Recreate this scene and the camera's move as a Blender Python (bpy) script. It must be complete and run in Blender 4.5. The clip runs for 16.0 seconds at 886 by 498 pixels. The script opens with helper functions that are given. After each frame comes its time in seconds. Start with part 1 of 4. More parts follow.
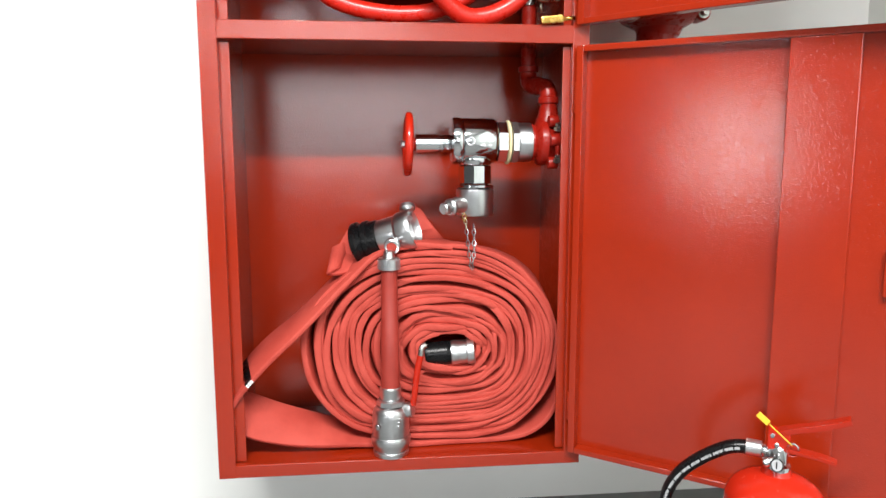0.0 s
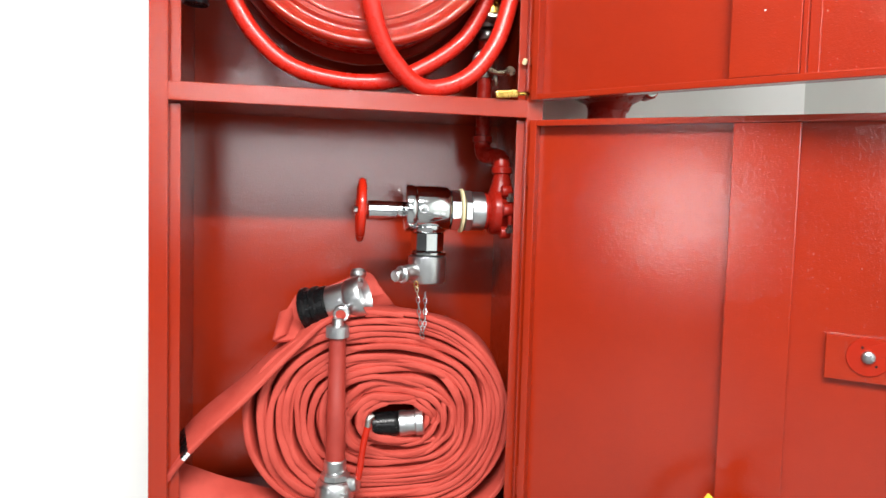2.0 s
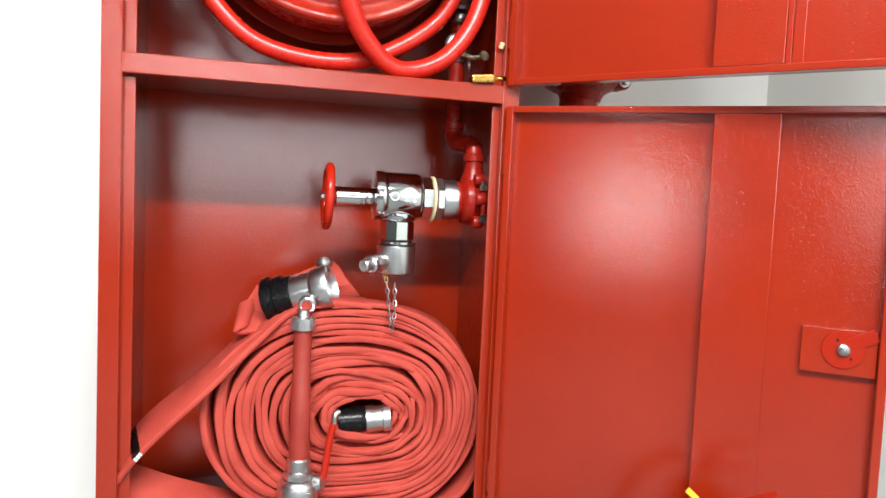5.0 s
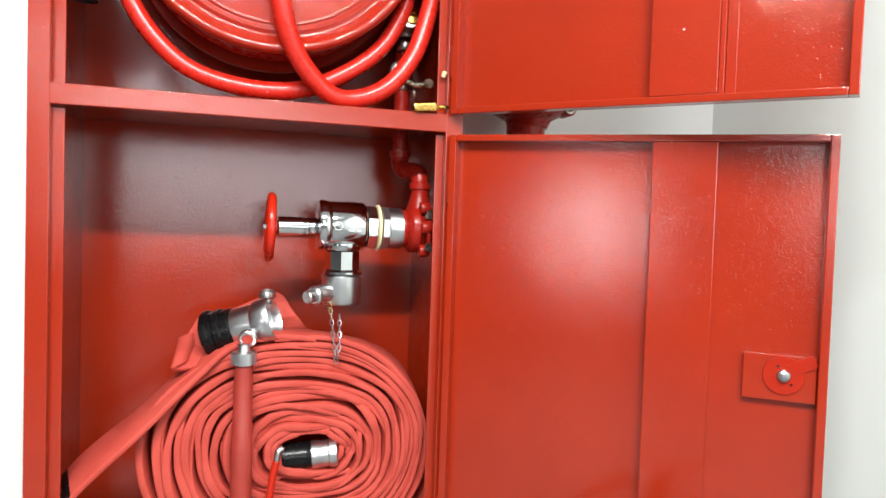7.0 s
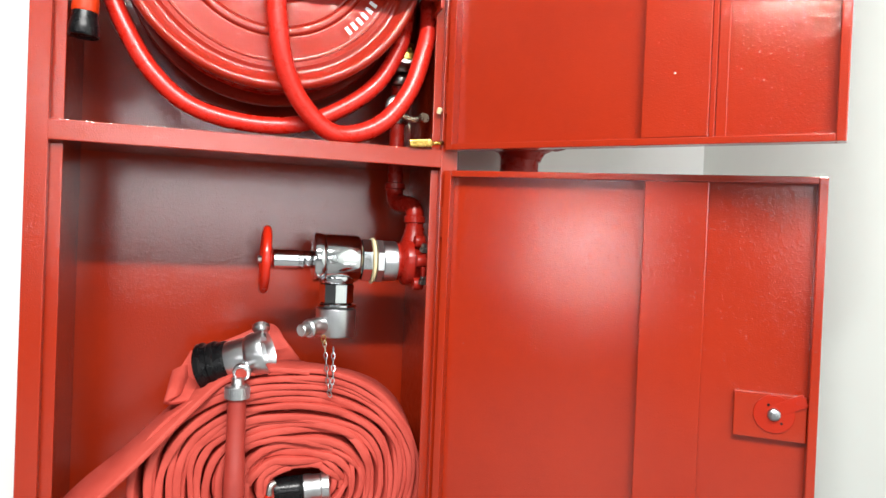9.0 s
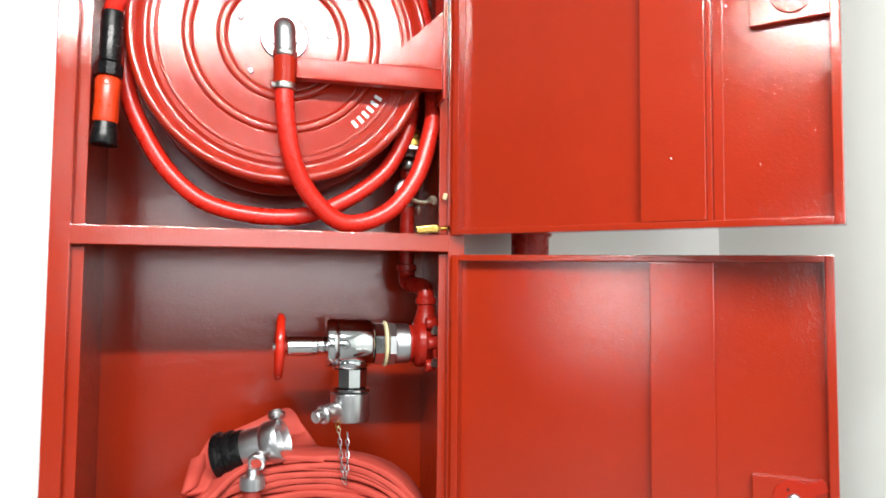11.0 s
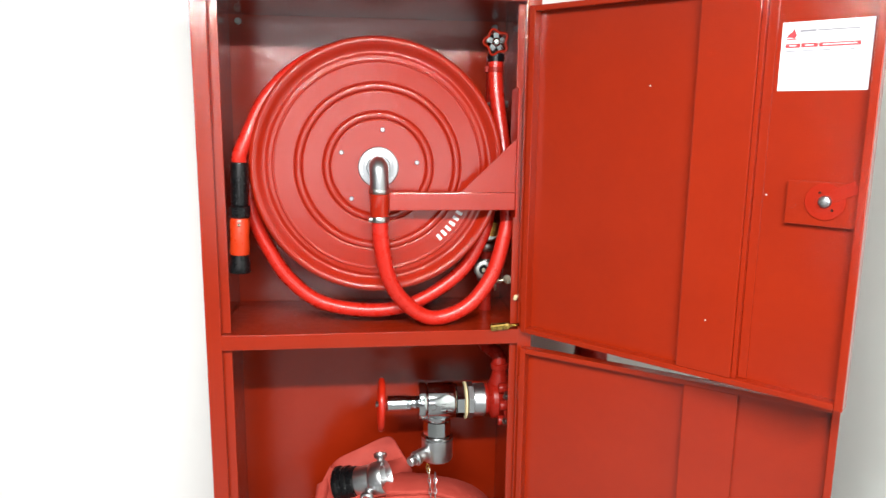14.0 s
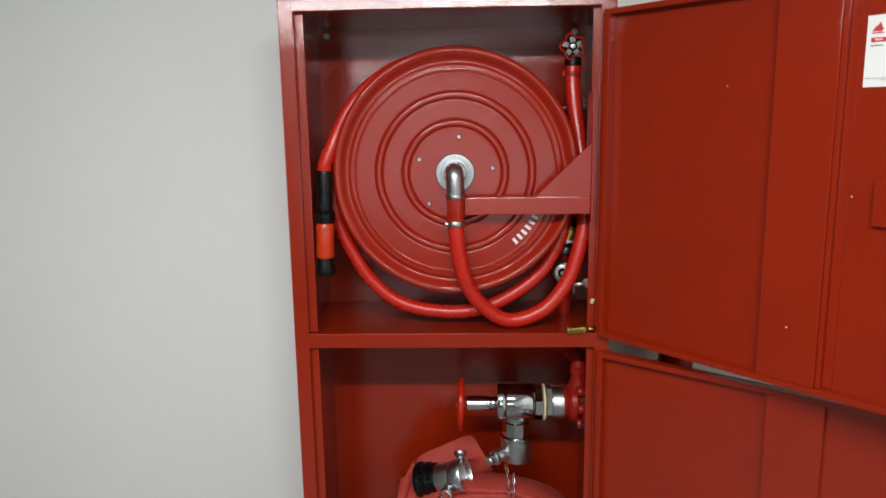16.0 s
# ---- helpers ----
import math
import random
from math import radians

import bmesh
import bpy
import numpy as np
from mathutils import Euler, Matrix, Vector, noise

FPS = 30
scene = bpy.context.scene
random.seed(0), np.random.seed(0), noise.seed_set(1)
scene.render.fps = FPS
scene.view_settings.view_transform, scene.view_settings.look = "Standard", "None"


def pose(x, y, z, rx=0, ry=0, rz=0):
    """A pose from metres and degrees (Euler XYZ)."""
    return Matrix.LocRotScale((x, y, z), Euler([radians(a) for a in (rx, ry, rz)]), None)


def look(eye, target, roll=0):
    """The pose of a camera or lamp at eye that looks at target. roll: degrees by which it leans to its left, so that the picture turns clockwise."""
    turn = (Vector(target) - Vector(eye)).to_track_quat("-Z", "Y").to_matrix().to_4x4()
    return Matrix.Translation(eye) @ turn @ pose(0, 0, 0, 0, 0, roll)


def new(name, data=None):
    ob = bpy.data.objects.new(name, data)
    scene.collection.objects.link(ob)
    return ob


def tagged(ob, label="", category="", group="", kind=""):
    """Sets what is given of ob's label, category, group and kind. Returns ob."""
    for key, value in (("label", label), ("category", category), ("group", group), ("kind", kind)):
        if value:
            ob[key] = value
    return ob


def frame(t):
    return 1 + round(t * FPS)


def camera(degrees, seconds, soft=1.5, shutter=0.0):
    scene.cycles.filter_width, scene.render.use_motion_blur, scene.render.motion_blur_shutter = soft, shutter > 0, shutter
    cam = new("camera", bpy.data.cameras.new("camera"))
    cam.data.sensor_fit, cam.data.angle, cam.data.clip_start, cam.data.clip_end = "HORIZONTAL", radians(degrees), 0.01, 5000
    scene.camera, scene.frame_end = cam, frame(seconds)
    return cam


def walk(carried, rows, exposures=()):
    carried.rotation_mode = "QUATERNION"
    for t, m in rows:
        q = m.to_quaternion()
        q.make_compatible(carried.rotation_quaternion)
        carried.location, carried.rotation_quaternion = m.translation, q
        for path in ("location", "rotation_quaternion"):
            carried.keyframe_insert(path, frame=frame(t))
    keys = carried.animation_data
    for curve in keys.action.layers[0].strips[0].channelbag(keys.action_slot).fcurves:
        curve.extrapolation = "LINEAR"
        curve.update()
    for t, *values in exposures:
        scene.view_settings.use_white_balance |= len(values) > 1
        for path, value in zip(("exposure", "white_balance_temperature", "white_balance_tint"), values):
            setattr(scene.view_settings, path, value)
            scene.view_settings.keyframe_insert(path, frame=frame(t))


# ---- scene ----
cam = camera(65.7, 16.0, 1.5, 0.4)
EXPOSURES = [(0.0, 0.17), (1.5, 0.24), (2.5, 0.24), (4.0, 0.19), (6.5, 0.27), (8.0, 0.27), (10.5, 0.33), (11.0, 0.2), (11.5, 0.1), (12.5, -0.1), (13.0, -0.12), (14.0, -0.06), (14.5, -0.1), (15.0, -0.57), (15.5, -0.97), (16.0, -1.2)]
PATH = [
    (0, (-0.053, -1.358, 0.942), (0.145, 0.614, 0.672), -0.1),
    (0.5, (-0.057, -1.353, 0.943), (0.143, 0.618, 0.669), 0.1),
    (1, (-0.054, -1.352, 0.946), (0.167, 0.618, 0.682), 0.1),
    (1.5, (-0.04, -1.351, 0.954), (0.219, 0.621, 0.741), 0.6),
    (2, (-0.048, -1.341, 0.977), (0.285, 0.627, 0.855), 1.6),
    (2.5, (-0.061, -1.3, 0.96), (0.354, 0.651, 0.807), 3.3),
    (3, (-0.081, -1.268, 0.943), (0.344, 0.68, 0.786), 2.3),
    (3.5, (-0.083, -1.271, 0.952), (0.357, 0.676, 0.823), 2.6),
    (4, (-0.083, -1.278, 0.963), (0.386, 0.662, 0.836), 2.5),
    (4.2, (-0.092, -1.278, 0.957), (0.388, 0.659, 0.826), 2.6),
    (6.5, (-0.065, -1.29, 0.975), (0.457, 0.638, 0.879), 1.8),
    (7, (-0.04, -1.277, 0.982), (0.534, 0.638, 0.91), 1.9),
    (7.5, (-0.044, -1.272, 0.988), (0.54, 0.64, 0.919), 2.3),
    (8, (-0.046, -1.275, 0.991), (0.546, 0.635, 0.945), 2.5),
    (10.3, (-0.042, -1.292, 1.049), (0.533, 0.623, 1.072), 1.5),
    (10.5, (-0.022, -1.293, 1.045), (0.54, 0.625, 1.114), 1.1),
    (11, (-0.006, -1.317, 1.088), (0.488, 0.618, 1.202), 0.5),
    (11.5, (-0.008, -1.301, 1.187), (0.383, 0.66, 1.151), 0.5),
    (12, (-0.02, -1.318, 1.377), (0.356, 0.641, 1.232), -0.6),
    (12.5, (0.018, -1.363, 1.535), (0.368, 0.585, 1.244), -1.5),
    (13, (0.048, -1.449, 1.618), (0.345, 0.494, 1.248), -0.3),
    (13.5, (0.006, -1.504, 1.65), (0.231, 0.452, 1.297), 1.9),
    (14, (-0.019, -1.538, 1.663), (0.21, 0.418, 1.316), 0.6),
    (14.5, (-0.041, -1.56, 1.667), (0.118, 0.398, 1.291), -0.8),
    (15, (-0.05, -1.588, 1.662), (0.074, 0.376, 1.307), -1.3),
    (15.5, (0.001, -1.579, 1.666), (0.034, 0.383, 1.28), -1.6),
    (16, (0.048, -1.577, 1.675), (-0.03, 0.392, 1.332), -0.9),
]
walk(cam, [(t, look(eye, target, roll)) for t, eye, target, roll in PATH], EXPOSURES)

# ---- light ----
world = bpy.data.worlds.new("world")
scene.world = world
world.use_nodes = True
world.node_tree.nodes["Background"].inputs[0].default_value = (0.9, 0.95, 1.0, 1)
world.node_tree.nodes["Background"].inputs[1].default_value = 0.005


def area_lamp(name, place, target, wide, high, watts, colour):
    data = bpy.data.lights.new(name, "AREA")
    data.shape, data.size, data.size_y, data.energy, data.color = "RECTANGLE", wide, high, watts, colour
    ob = new(name, data)
    ob.matrix_world = look(place, target)
    return ob


area_lamp("ceiling_lamp", (-0.18, -1.75, 2.33), (-0.18, -1.12, 0), 1.6, 0.09, 122, (1.0, 0.99, 0.97))
# Added lamps before closed walls, no window there: they give enamel sheen and fill.
area_lamp("added_room_light", (-0.6, -4.55, 2.1), (-0.6, 0.0, 2.1), 1.8, 0.2, 14, (0.96, 0.98, 1.0))
area_lamp("added_room_light", (0.0, -4.55, 1.3), (0.0, 0.0, 1.3), 2.3, 0.8, 30, (0.96, 0.98, 1.0))
area_lamp("added_room_light", (-3.36, -4.3, 1.03), (0.58, -0.16, 0.97), 0.55, 0.6, 17, (0.97, 0.98, 1.0))

# ---- materials ----


def material(name, colour, rough=0.5, metal=0.0, dark=None, scale=6.0, fine=60.0, bump=0.0, bump_scale=300.0, rough_spread=0.08, coat=0.0, detail=4.0, spec=0.5, coat_rough=0.1, peel=0.0, peel_deep=0.0005, nibs=0.0):
    """A base colour that wanders to a second one at a coarse and a fine scale, uneven roughness and a fine relief."""
    m = bpy.data.materials.new(name)
    m.use_nodes = True
    nt = m.node_tree
    b = nt.nodes["Principled BSDF"]
    geo = nt.nodes.new("ShaderNodeNewGeometry")

    def noise_at(sc, det=3.0):
        n = nt.nodes.new("ShaderNodeTexNoise")
        n.inputs["Scale"].default_value, n.inputs["Detail"].default_value = sc, det
        nt.links.new(geo.outputs["Position"], n.inputs["Vector"])
        return n

    dark = dark or tuple(c * 0.8 for c in colour)
    big, small = noise_at(scale), noise_at(fine)
    add = nt.nodes.new("ShaderNodeMath")
    add.operation = "MULTIPLY_ADD"
    add.inputs[1].default_value = 0.35
    nt.links.new(small.outputs["Fac"], add.inputs[0])
    nt.links.new(big.outputs["Fac"], add.inputs[2])
    ramp = nt.nodes.new("ShaderNodeValToRGB")
    ramp.color_ramp.elements[0].position, ramp.color_ramp.elements[1].position = 0.45, 0.85
    ramp.color_ramp.elements[0].color, ramp.color_ramp.elements[1].color = (*dark, 1), (*colour, 1)
    nt.links.new(add.outputs[0], ramp.inputs[0])
    nt.links.new(ramp.outputs[0], b.inputs["Base Color"])
    spread = nt.nodes.new("ShaderNodeMapRange")
    spread.inputs[1].default_value, spread.inputs[2].default_value = 0.3, 0.7
    spread.inputs[3].default_value, spread.inputs[4].default_value = max(0.02, rough - rough_spread), rough + rough_spread
    nt.links.new(small.outputs["Fac"], spread.inputs[0])
    nt.links.new(spread.outputs[0], b.inputs["Roughness"])
    b.inputs["Metallic"].default_value = metal
    b.inputs["Coat Weight"].default_value = coat
    b.inputs["Coat Roughness"].default_value = coat_rough
    b.inputs["Coat IOR"].default_value = 1.62
    b.inputs["Specular IOR Level"].default_value = spec
    if bump:
        relief = noise_at(bump_scale, detail)
        bp = nt.nodes.new("ShaderNodeBump")
        bp.inputs["Strength"].default_value, bp.inputs["Distance"].default_value = bump, 0.002
        nt.links.new(relief.outputs["Fac"], bp.inputs["Height"])
        nt.links.new(bp.outputs[0], b.inputs["Coat Normal" if coat else "Normal"])
    if peel:
        # orange peel in the lacquer: fine pimples over a slower swell
        high = noise_at(peel, 1.5)
        swell = noise_at(peel * 0.35, 1.0)
        both = nt.nodes.new("ShaderNodeMath")
        both.operation = "MULTIPLY_ADD"
        both.inputs[1].default_value = 0.45
        nt.links.new(swell.outputs["Fac"], both.inputs[0])
        nt.links.new(high.outputs["Fac"], both.inputs[2])
        dimple = nt.nodes.new("ShaderNodeBump")
        dimple.inputs["Strength"].default_value, dimple.inputs["Distance"].default_value = 1.0, peel_deep
        # sparse steep nibs that glint
        cells = nt.nodes.new("ShaderNodeTexVoronoi")
        cells.inputs["Scale"].default_value = peel * 0.5
        nt.links.new(geo.outputs["Position"], cells.inputs["Vector"])
        nib = nt.nodes.new("ShaderNodeMapRange")
        nib.interpolation_type = "SMOOTHSTEP"
        nib.inputs[1].default_value, nib.inputs[2].default_value, nib.inputs[3].default_value, nib.inputs[4].default_value = 0.0, 0.34, 1.0, 0.0
        nt.links.new(cells.outputs["Distance"], nib.inputs[0])
        pick = nt.nodes.new("ShaderNodeMath")
        pick.operation = "GREATER_THAN"
        pick.inputs[1].default_value = 0.66
        nt.links.new(cells.outputs["Color"], pick.inputs[0])
        some = nt.nodes.new("ShaderNodeMath")
        some.operation = "MULTIPLY"
        nt.links.new(nib.outputs[0], some.inputs[0])
        nt.links.new(pick.outputs[0], some.inputs[1])
        total = nt.nodes.new("ShaderNodeMath")
        total.operation = "MULTIPLY_ADD"
        total.inputs[1].default_value = nibs
        nt.links.new(some.outputs[0], total.inputs[0])
        nt.links.new(both.outputs[0], total.inputs[2])
        nt.links.new(total.outputs[0], dimple.inputs["Height"])
        nt.links.new(dimple.outputs[0], b.inputs["Coat Normal"])
        nt.links.new(dimple.outputs[0], b.inputs["Normal"])
    return m


RED = material("red_enamel", (0.28, 0.0168, 0.0022), 0.5, dark=(0.255, 0.0146, 0.0019), coat=1.0, coat_rough=0.035, peel=420, peel_deep=0.00026, nibs=0.8, spec=0.05)
RED_SMOOTH = material("red_gloss_enamel", (0.31, 0.0140, 0.0030), 0.45, dark=(0.285, 0.0122, 0.0026), coat=0.65, coat_rough=0.06, peel=420, peel_deep=0.00027, nibs=0.8, spec=0.05)
RED_PIPE = material("red_pipe_paint", (0.30, 0.012, 0.006), 0.3, dark=(0.24, 0.0095, 0.0048), bump=0.12, bump_scale=120, spec=0.28)
RED_RUBBER = material("red_rubber", (0.50, 0.016, 0.008), 0.3, dark=(0.45, 0.014, 0.007), bump=0.05, bump_scale=400)
RED_PLASTIC = material("red_plastic", (0.44, 0.016, 0.005), 0.2)
HOSE_CLOTH = material("red_woven_hose", (0.45, 0.062, 0.044), 0.7, dark=(0.36, 0.040, 0.027), scale=14, fine=120, bump=0.25, bump_scale=900, spec=0.3)
TUBE_RED = material("matt_red_sleeve", (0.30, 0.030, 0.020), 0.5, dark=(0.25, 0.024, 0.016), scale=30)
CHROME = material("chrome", (0.62, 0.63, 0.64), 0.1, 1.0, dark=(0.58, 0.59, 0.60), rough_spread=0.03, bump=0.03, bump_scale=90)
ALU = material("cast_aluminium", (0.61, 0.62, 0.63), 0.31, 1.0, dark=(0.54, 0.55, 0.56), scale=45, fine=220, rough_spread=0.02)
DULL_ALU = material("dull_aluminium", (0.40, 0.41, 0.42), 0.36, 1.0, dark=(0.33, 0.34, 0.35), scale=60, fine=300)
STEEL = material("zinc_steel", (0.5, 0.5, 0.48), 0.33, 1.0, dark=(0.34, 0.34, 0.32), scale=60)
BRASS = material("brass", (0.55, 0.36, 0.10), 0.25, 1.0, dark=(0.5, 0.3, 0.06), scale=60)
PALE_METAL = material("pale_brass", (0.62, 0.56, 0.42), 0.3, 1.0, dark=(0.45, 0.40, 0.29), scale=60)
BLACK = material("black_rubber", (0.0045, 0.0045, 0.005), 0.28, dark=(0.003, 0.003, 0.0035), scale=40, bump=0.05, bump_scale=300, spec=0.25)
ORANGE = material("orange_plastic", (0.52, 0.034, 0.004), 0.32, dark=(0.45, 0.028, 0.0035))
YELLOW = material("yellow_plastic", (0.76, 0.50, 0.04), 0.4, dark=(0.68, 0.43, 0.03))
WASHER = material("fibre_washer", (0.75, 0.62, 0.36), 0.6)
WALL = material("white_wall_paint", (0.80, 0.815, 0.795), 0.6, dark=(0.77, 0.785, 0.765), scale=1.5, fine=25, bump=0.05, bump_scale=180)
WALL_EAST = material("cool_white_wall_paint", (0.77, 0.83, 0.79), 0.6, dark=(0.745, 0.805, 0.765), scale=1.5, fine=25, bump=0.05, bump_scale=180)
# Ceiling and grey walls stay unseen; their tone is lowered to cut fill and reflections.
CEILING = material("ceiling_paint", (0.5, 0.5, 0.49), 0.8)
GREY_WALL = material("unseen_wall_grey", (0.22, 0.22, 0.22), 0.7)
FLOOR = material("grey_floor_tile", (0.16, 0.168, 0.166), 0.55, dark=(0.125, 0.131, 0.130), scale=5, fine=90)
PAPER = material("white_paper", (0.84, 0.84, 0.83), 0.55, dark=(0.82, 0.82, 0.81))
PRINT_RED = material("red_print", (0.55, 0.03, 0.04), 0.5)
PRINT_PALE = material("pale_print", (0.36, 0.37, 0.38), 0.6)
PRINT_GREY = material("grey_print", (0.25, 0.25, 0.28), 0.6)
WHITE = material("white_print", (0.82, 0.80, 0.78), 0.5)

# ---- tools for building ----


def thing(name, base, label, category, group=""):
    ob = new(name)
    ob.empty_display_size = 0.05
    ob.location = base
    return tagged(ob, label, category, group)


def part(name, bm, mat, parent=None, label="", sharp=35):
    """Links a bmesh, drawn in the world's place, as one mesh object under a thing or a part."""
    bmesh.ops.recalc_face_normals(bm, faces=bm.faces[:])
    data = bpy.data.meshes.new(name)
    bm.to_mesh(data)
    bm.free()
    data.materials.append(mat)
    flags = [p.use_smooth for p in data.polygons]
    if any(flags):
        data.set_sharp_from_angle(angle=radians(sharp))
        data.polygons.foreach_set("use_smooth", flags)
    ob = new(name, data)
    if parent:
        ob.parent = parent
        if parent.type == "EMPTY":
            ob.matrix_parent_inverse = Matrix.Translation(parent.location).inverted()
    return tagged(ob, label)


def box(x0, x1, y0, y1, z0, z1, bevel=0.0, bm=None):
    out = bmesh.new()
    bmesh.ops.create_cube(out, size=1, matrix=Matrix.LocRotScale(((x0 + x1) / 2, (y0 + y1) / 2, (z0 + z1) / 2), None, (x1 - x0, y1 - y0, z1 - z0)))
    if bevel:
        bmesh.ops.bevel(out, geom=out.edges[:], offset=bevel, segments=2, affect="EDGES", profile=0.6)
    return merge(bm, out) if bm else out


def merge(bm, other):
    data = bpy.data.meshes.new("tmp")
    other.to_mesh(data)
    other.free()
    bm.from_mesh(data)
    bpy.data.meshes.remove(data)
    return bm


def skin(rings, bm=None, closed=False, caps=True):
    """Joins rings of points, each closed round, into a tube."""
    bm = bm or bmesh.new()
    vs = [[bm.verts.new(p) for p in ring] for ring in rings]
    n = len(vs[0])
    pairs = list(zip(vs, vs[1:])) + ([(vs[-1], vs[0])] if closed else [])
    for a, b in pairs:
        for i in range(n):
            bm.faces.new((a[i], a[(i + 1) % n], b[(i + 1) % n], b[i])).smooth = True
    if caps and not closed:
        bm.faces.new(vs[0][::-1]), bm.faces.new(vs[-1])
    return bm


def lathe(profile, centre, axis="z", n=32, bm=None, twist=0.0):
    """Turns (radius, height) pairs round an axis through centre; n of 6 gives a nut."""
    turn = {"z": Matrix(), "x": pose(0, 0, 0, 0, 90, 0), "y": pose(0, 0, 0, -90, 0, 0)}.get(axis) if isinstance(axis, str) else Vector(axis).to_track_quat("Z", "Y").to_matrix().to_4x4()
    m = Matrix.Translation(centre) @ turn
    rings = [[m @ Vector((max(r, 1e-4) * math.cos(2 * math.pi * (i + twist) / n), max(r, 1e-4) * math.sin(2 * math.pi * (i + twist) / n), h)) for i in range(n)] for r, h in profile]
    return skin(rings, bm)


def smooth_path(points, steps=8, closed=False):
    """A Catmull-Rom curve through the points."""
    pts = [Vector(p) for p in points]
    k = len(pts)
    get = (lambda i: pts[i % k]) if closed else (lambda i: pts[max(0, min(k - 1, i))])
    out = []
    for i in range(k if closed else k - 1):
        a, b, c, d = get(i - 1), get(i), get(i + 1), get(i + 2)
        for s in range(steps):
            t = s / steps
            out.append(0.5 * (2 * b + (c - a) * t + (2 * a - 5 * b + 4 * c - d) * t * t + (3 * b - a - 3 * c + d) * t ** 3))
    if not closed:
        out.append(pts[-1])
    return out


def tube(points, r, n=14, bm=None, closed=False):
    pts = [Vector(p) for p in points]
    radii = r if isinstance(r, (list, tuple)) else [r] * len(pts)
    k = len(pts)
    tang = [(pts[(i + 1) % k] - pts[i - 1]) if closed or 0 < i < k - 1 else (pts[1] - pts[0] if i == 0 else pts[-1] - pts[-2]) for i in range(k)]
    up = Vector((0, 0, 1)) if abs(tang[0].normalized().z) < 0.9 else Vector((0, 1, 0))
    side = tang[0].cross(up).normalized()
    rings = []
    for p, t, rad in zip(pts, tang, radii):
        t = t.normalized()
        side = (side - t * side.dot(t)).normalized()
        other = t.cross(side)
        rings.append([p + rad * (math.cos(2 * math.pi * i / n) * side + math.sin(2 * math.pi * i / n) * other) for i in range(n)])
    return skin(rings, bm, closed)


EDGE = [(1 - 0.035 * (1 - math.cos(a)), math.sin(a)) for a in (radians(d) for d in (-90, -65, -40, -15, 15, 40, 65, 90))]


def ribbon(points, across, thick, bm=None, square=True):
    """A flat hose: a band with rounded edges along the points. across: the half-width vectors; thick: one or one for each point."""
    pts, rings = [Vector(p) for p in points], []
    k = len(pts)
    thicks = thick if isinstance(thick, list) else [thick] * k
    section = EDGE + [(-a, -b) for a, b in EDGE]
    for i, (p, w, th) in enumerate(zip(pts, across, thicks)):
        t = (pts[min(i + 1, k - 1)] - pts[max(i - 1, 0)]).normalized()
        w = Vector(w)
        if square:
            w = (w - t * w.dot(t)).normalized() * w.length
        nrm = t.cross(w).normalized() * (th / 2)
        rings.append([p + a * w + b * nrm for a, b in section])
    return skin(rings, bm)


def bolt(place, axis, r, parent, mat=None, name="bolt", high=0.5):
    return part(name, lathe([(r, 0), (r, r * high * 0.6), (r * 0.75, r * high), (0, r * high)], place, axis, 10), mat or STEEL, parent)


# ---- the room ----
FLOOR_Z, TOP_Z, BACK, SIDE_X, FAR_X, FAR_Y = 0.035, 2.36, 0.34, 1.21, -4.6, -4.6


def structure(name, bm, mat, label):
    return tagged(part(name, bm, mat), label, kind="structure")


structure("floor", box(FAR_X - 0.1, SIDE_X + 0.1, FAR_Y - 0.1, BACK + 0.1, FLOOR_Z - 0.1, FLOOR_Z), FLOOR, "dark grey smooth floor meeting the white wall")
structure("wall_north", box(FAR_X, SIDE_X, BACK, BACK + 0.1, FLOOR_Z, TOP_Z), WALL, "plain white painted wall that carries the cabinet")
structure("wall_east", box(SIDE_X, SIDE_X + 0.1, FAR_Y, BACK + 0.1, FLOOR_Z, TOP_Z), WALL_EAST, "plain white painted side wall at the corner")
# Unseen surfaces added to close the room, darkened for weaker bounce light.
structure("wall_west", box(FAR_X - 0.1, FAR_X, FAR_Y, BACK + 0.1, FLOOR_Z, TOP_Z), GREY_WALL, "plain unseen wall, toned grey to hold down reflections and fill")
structure("wall_south", box(FAR_X - 0.1, SIDE_X + 0.1, FAR_Y - 0.1, FAR_Y, FLOOR_Z, TOP_Z), GREY_WALL, "plain unseen wall, toned grey to hold down reflections and fill")
structure("ceiling", box(FAR_X - 0.1, SIDE_X + 0.1, FAR_Y - 0.1, BACK + 0.1, TOP_Z, TOP_Z + 0.1), CEILING, "plain unseen ceiling, toned grey to hold down fill")

# ---- the cabinet ----
L, R, IN = -0.375, 0.375, 0.341
Z0, Z1, S0, S1, T0, T1 = 0.290, 0.317, 1.160, 1.195, 1.938, 1.975
DEEP = 0.332
cabinet = thing("fire_hose_cabinet", (0, DEEP / 2, Z0), "red enamelled steel fire hose cabinet with two open doors", "cabinet")
part("back_panel", box(L + 0.002, R - 0.002, DEEP, BACK - 0.002, Z0 + 0.002, T1 - 0.002), RED, cabinet)
part("side_panel", box(L, -0.355, 0.0165, BACK - 0.001, Z0, T1, 0.0015), RED, cabinet)
part("side_panel", box(0.362, R, 0.0165, BACK - 0.001, Z0, T1, 0.0015), RED, cabinet)
part("top_panel", box(-0.354, 0.361, 0.0165, DEEP - 0.001, T0 + 0.004, T1 - 0.003, 0.001), RED, cabinet)
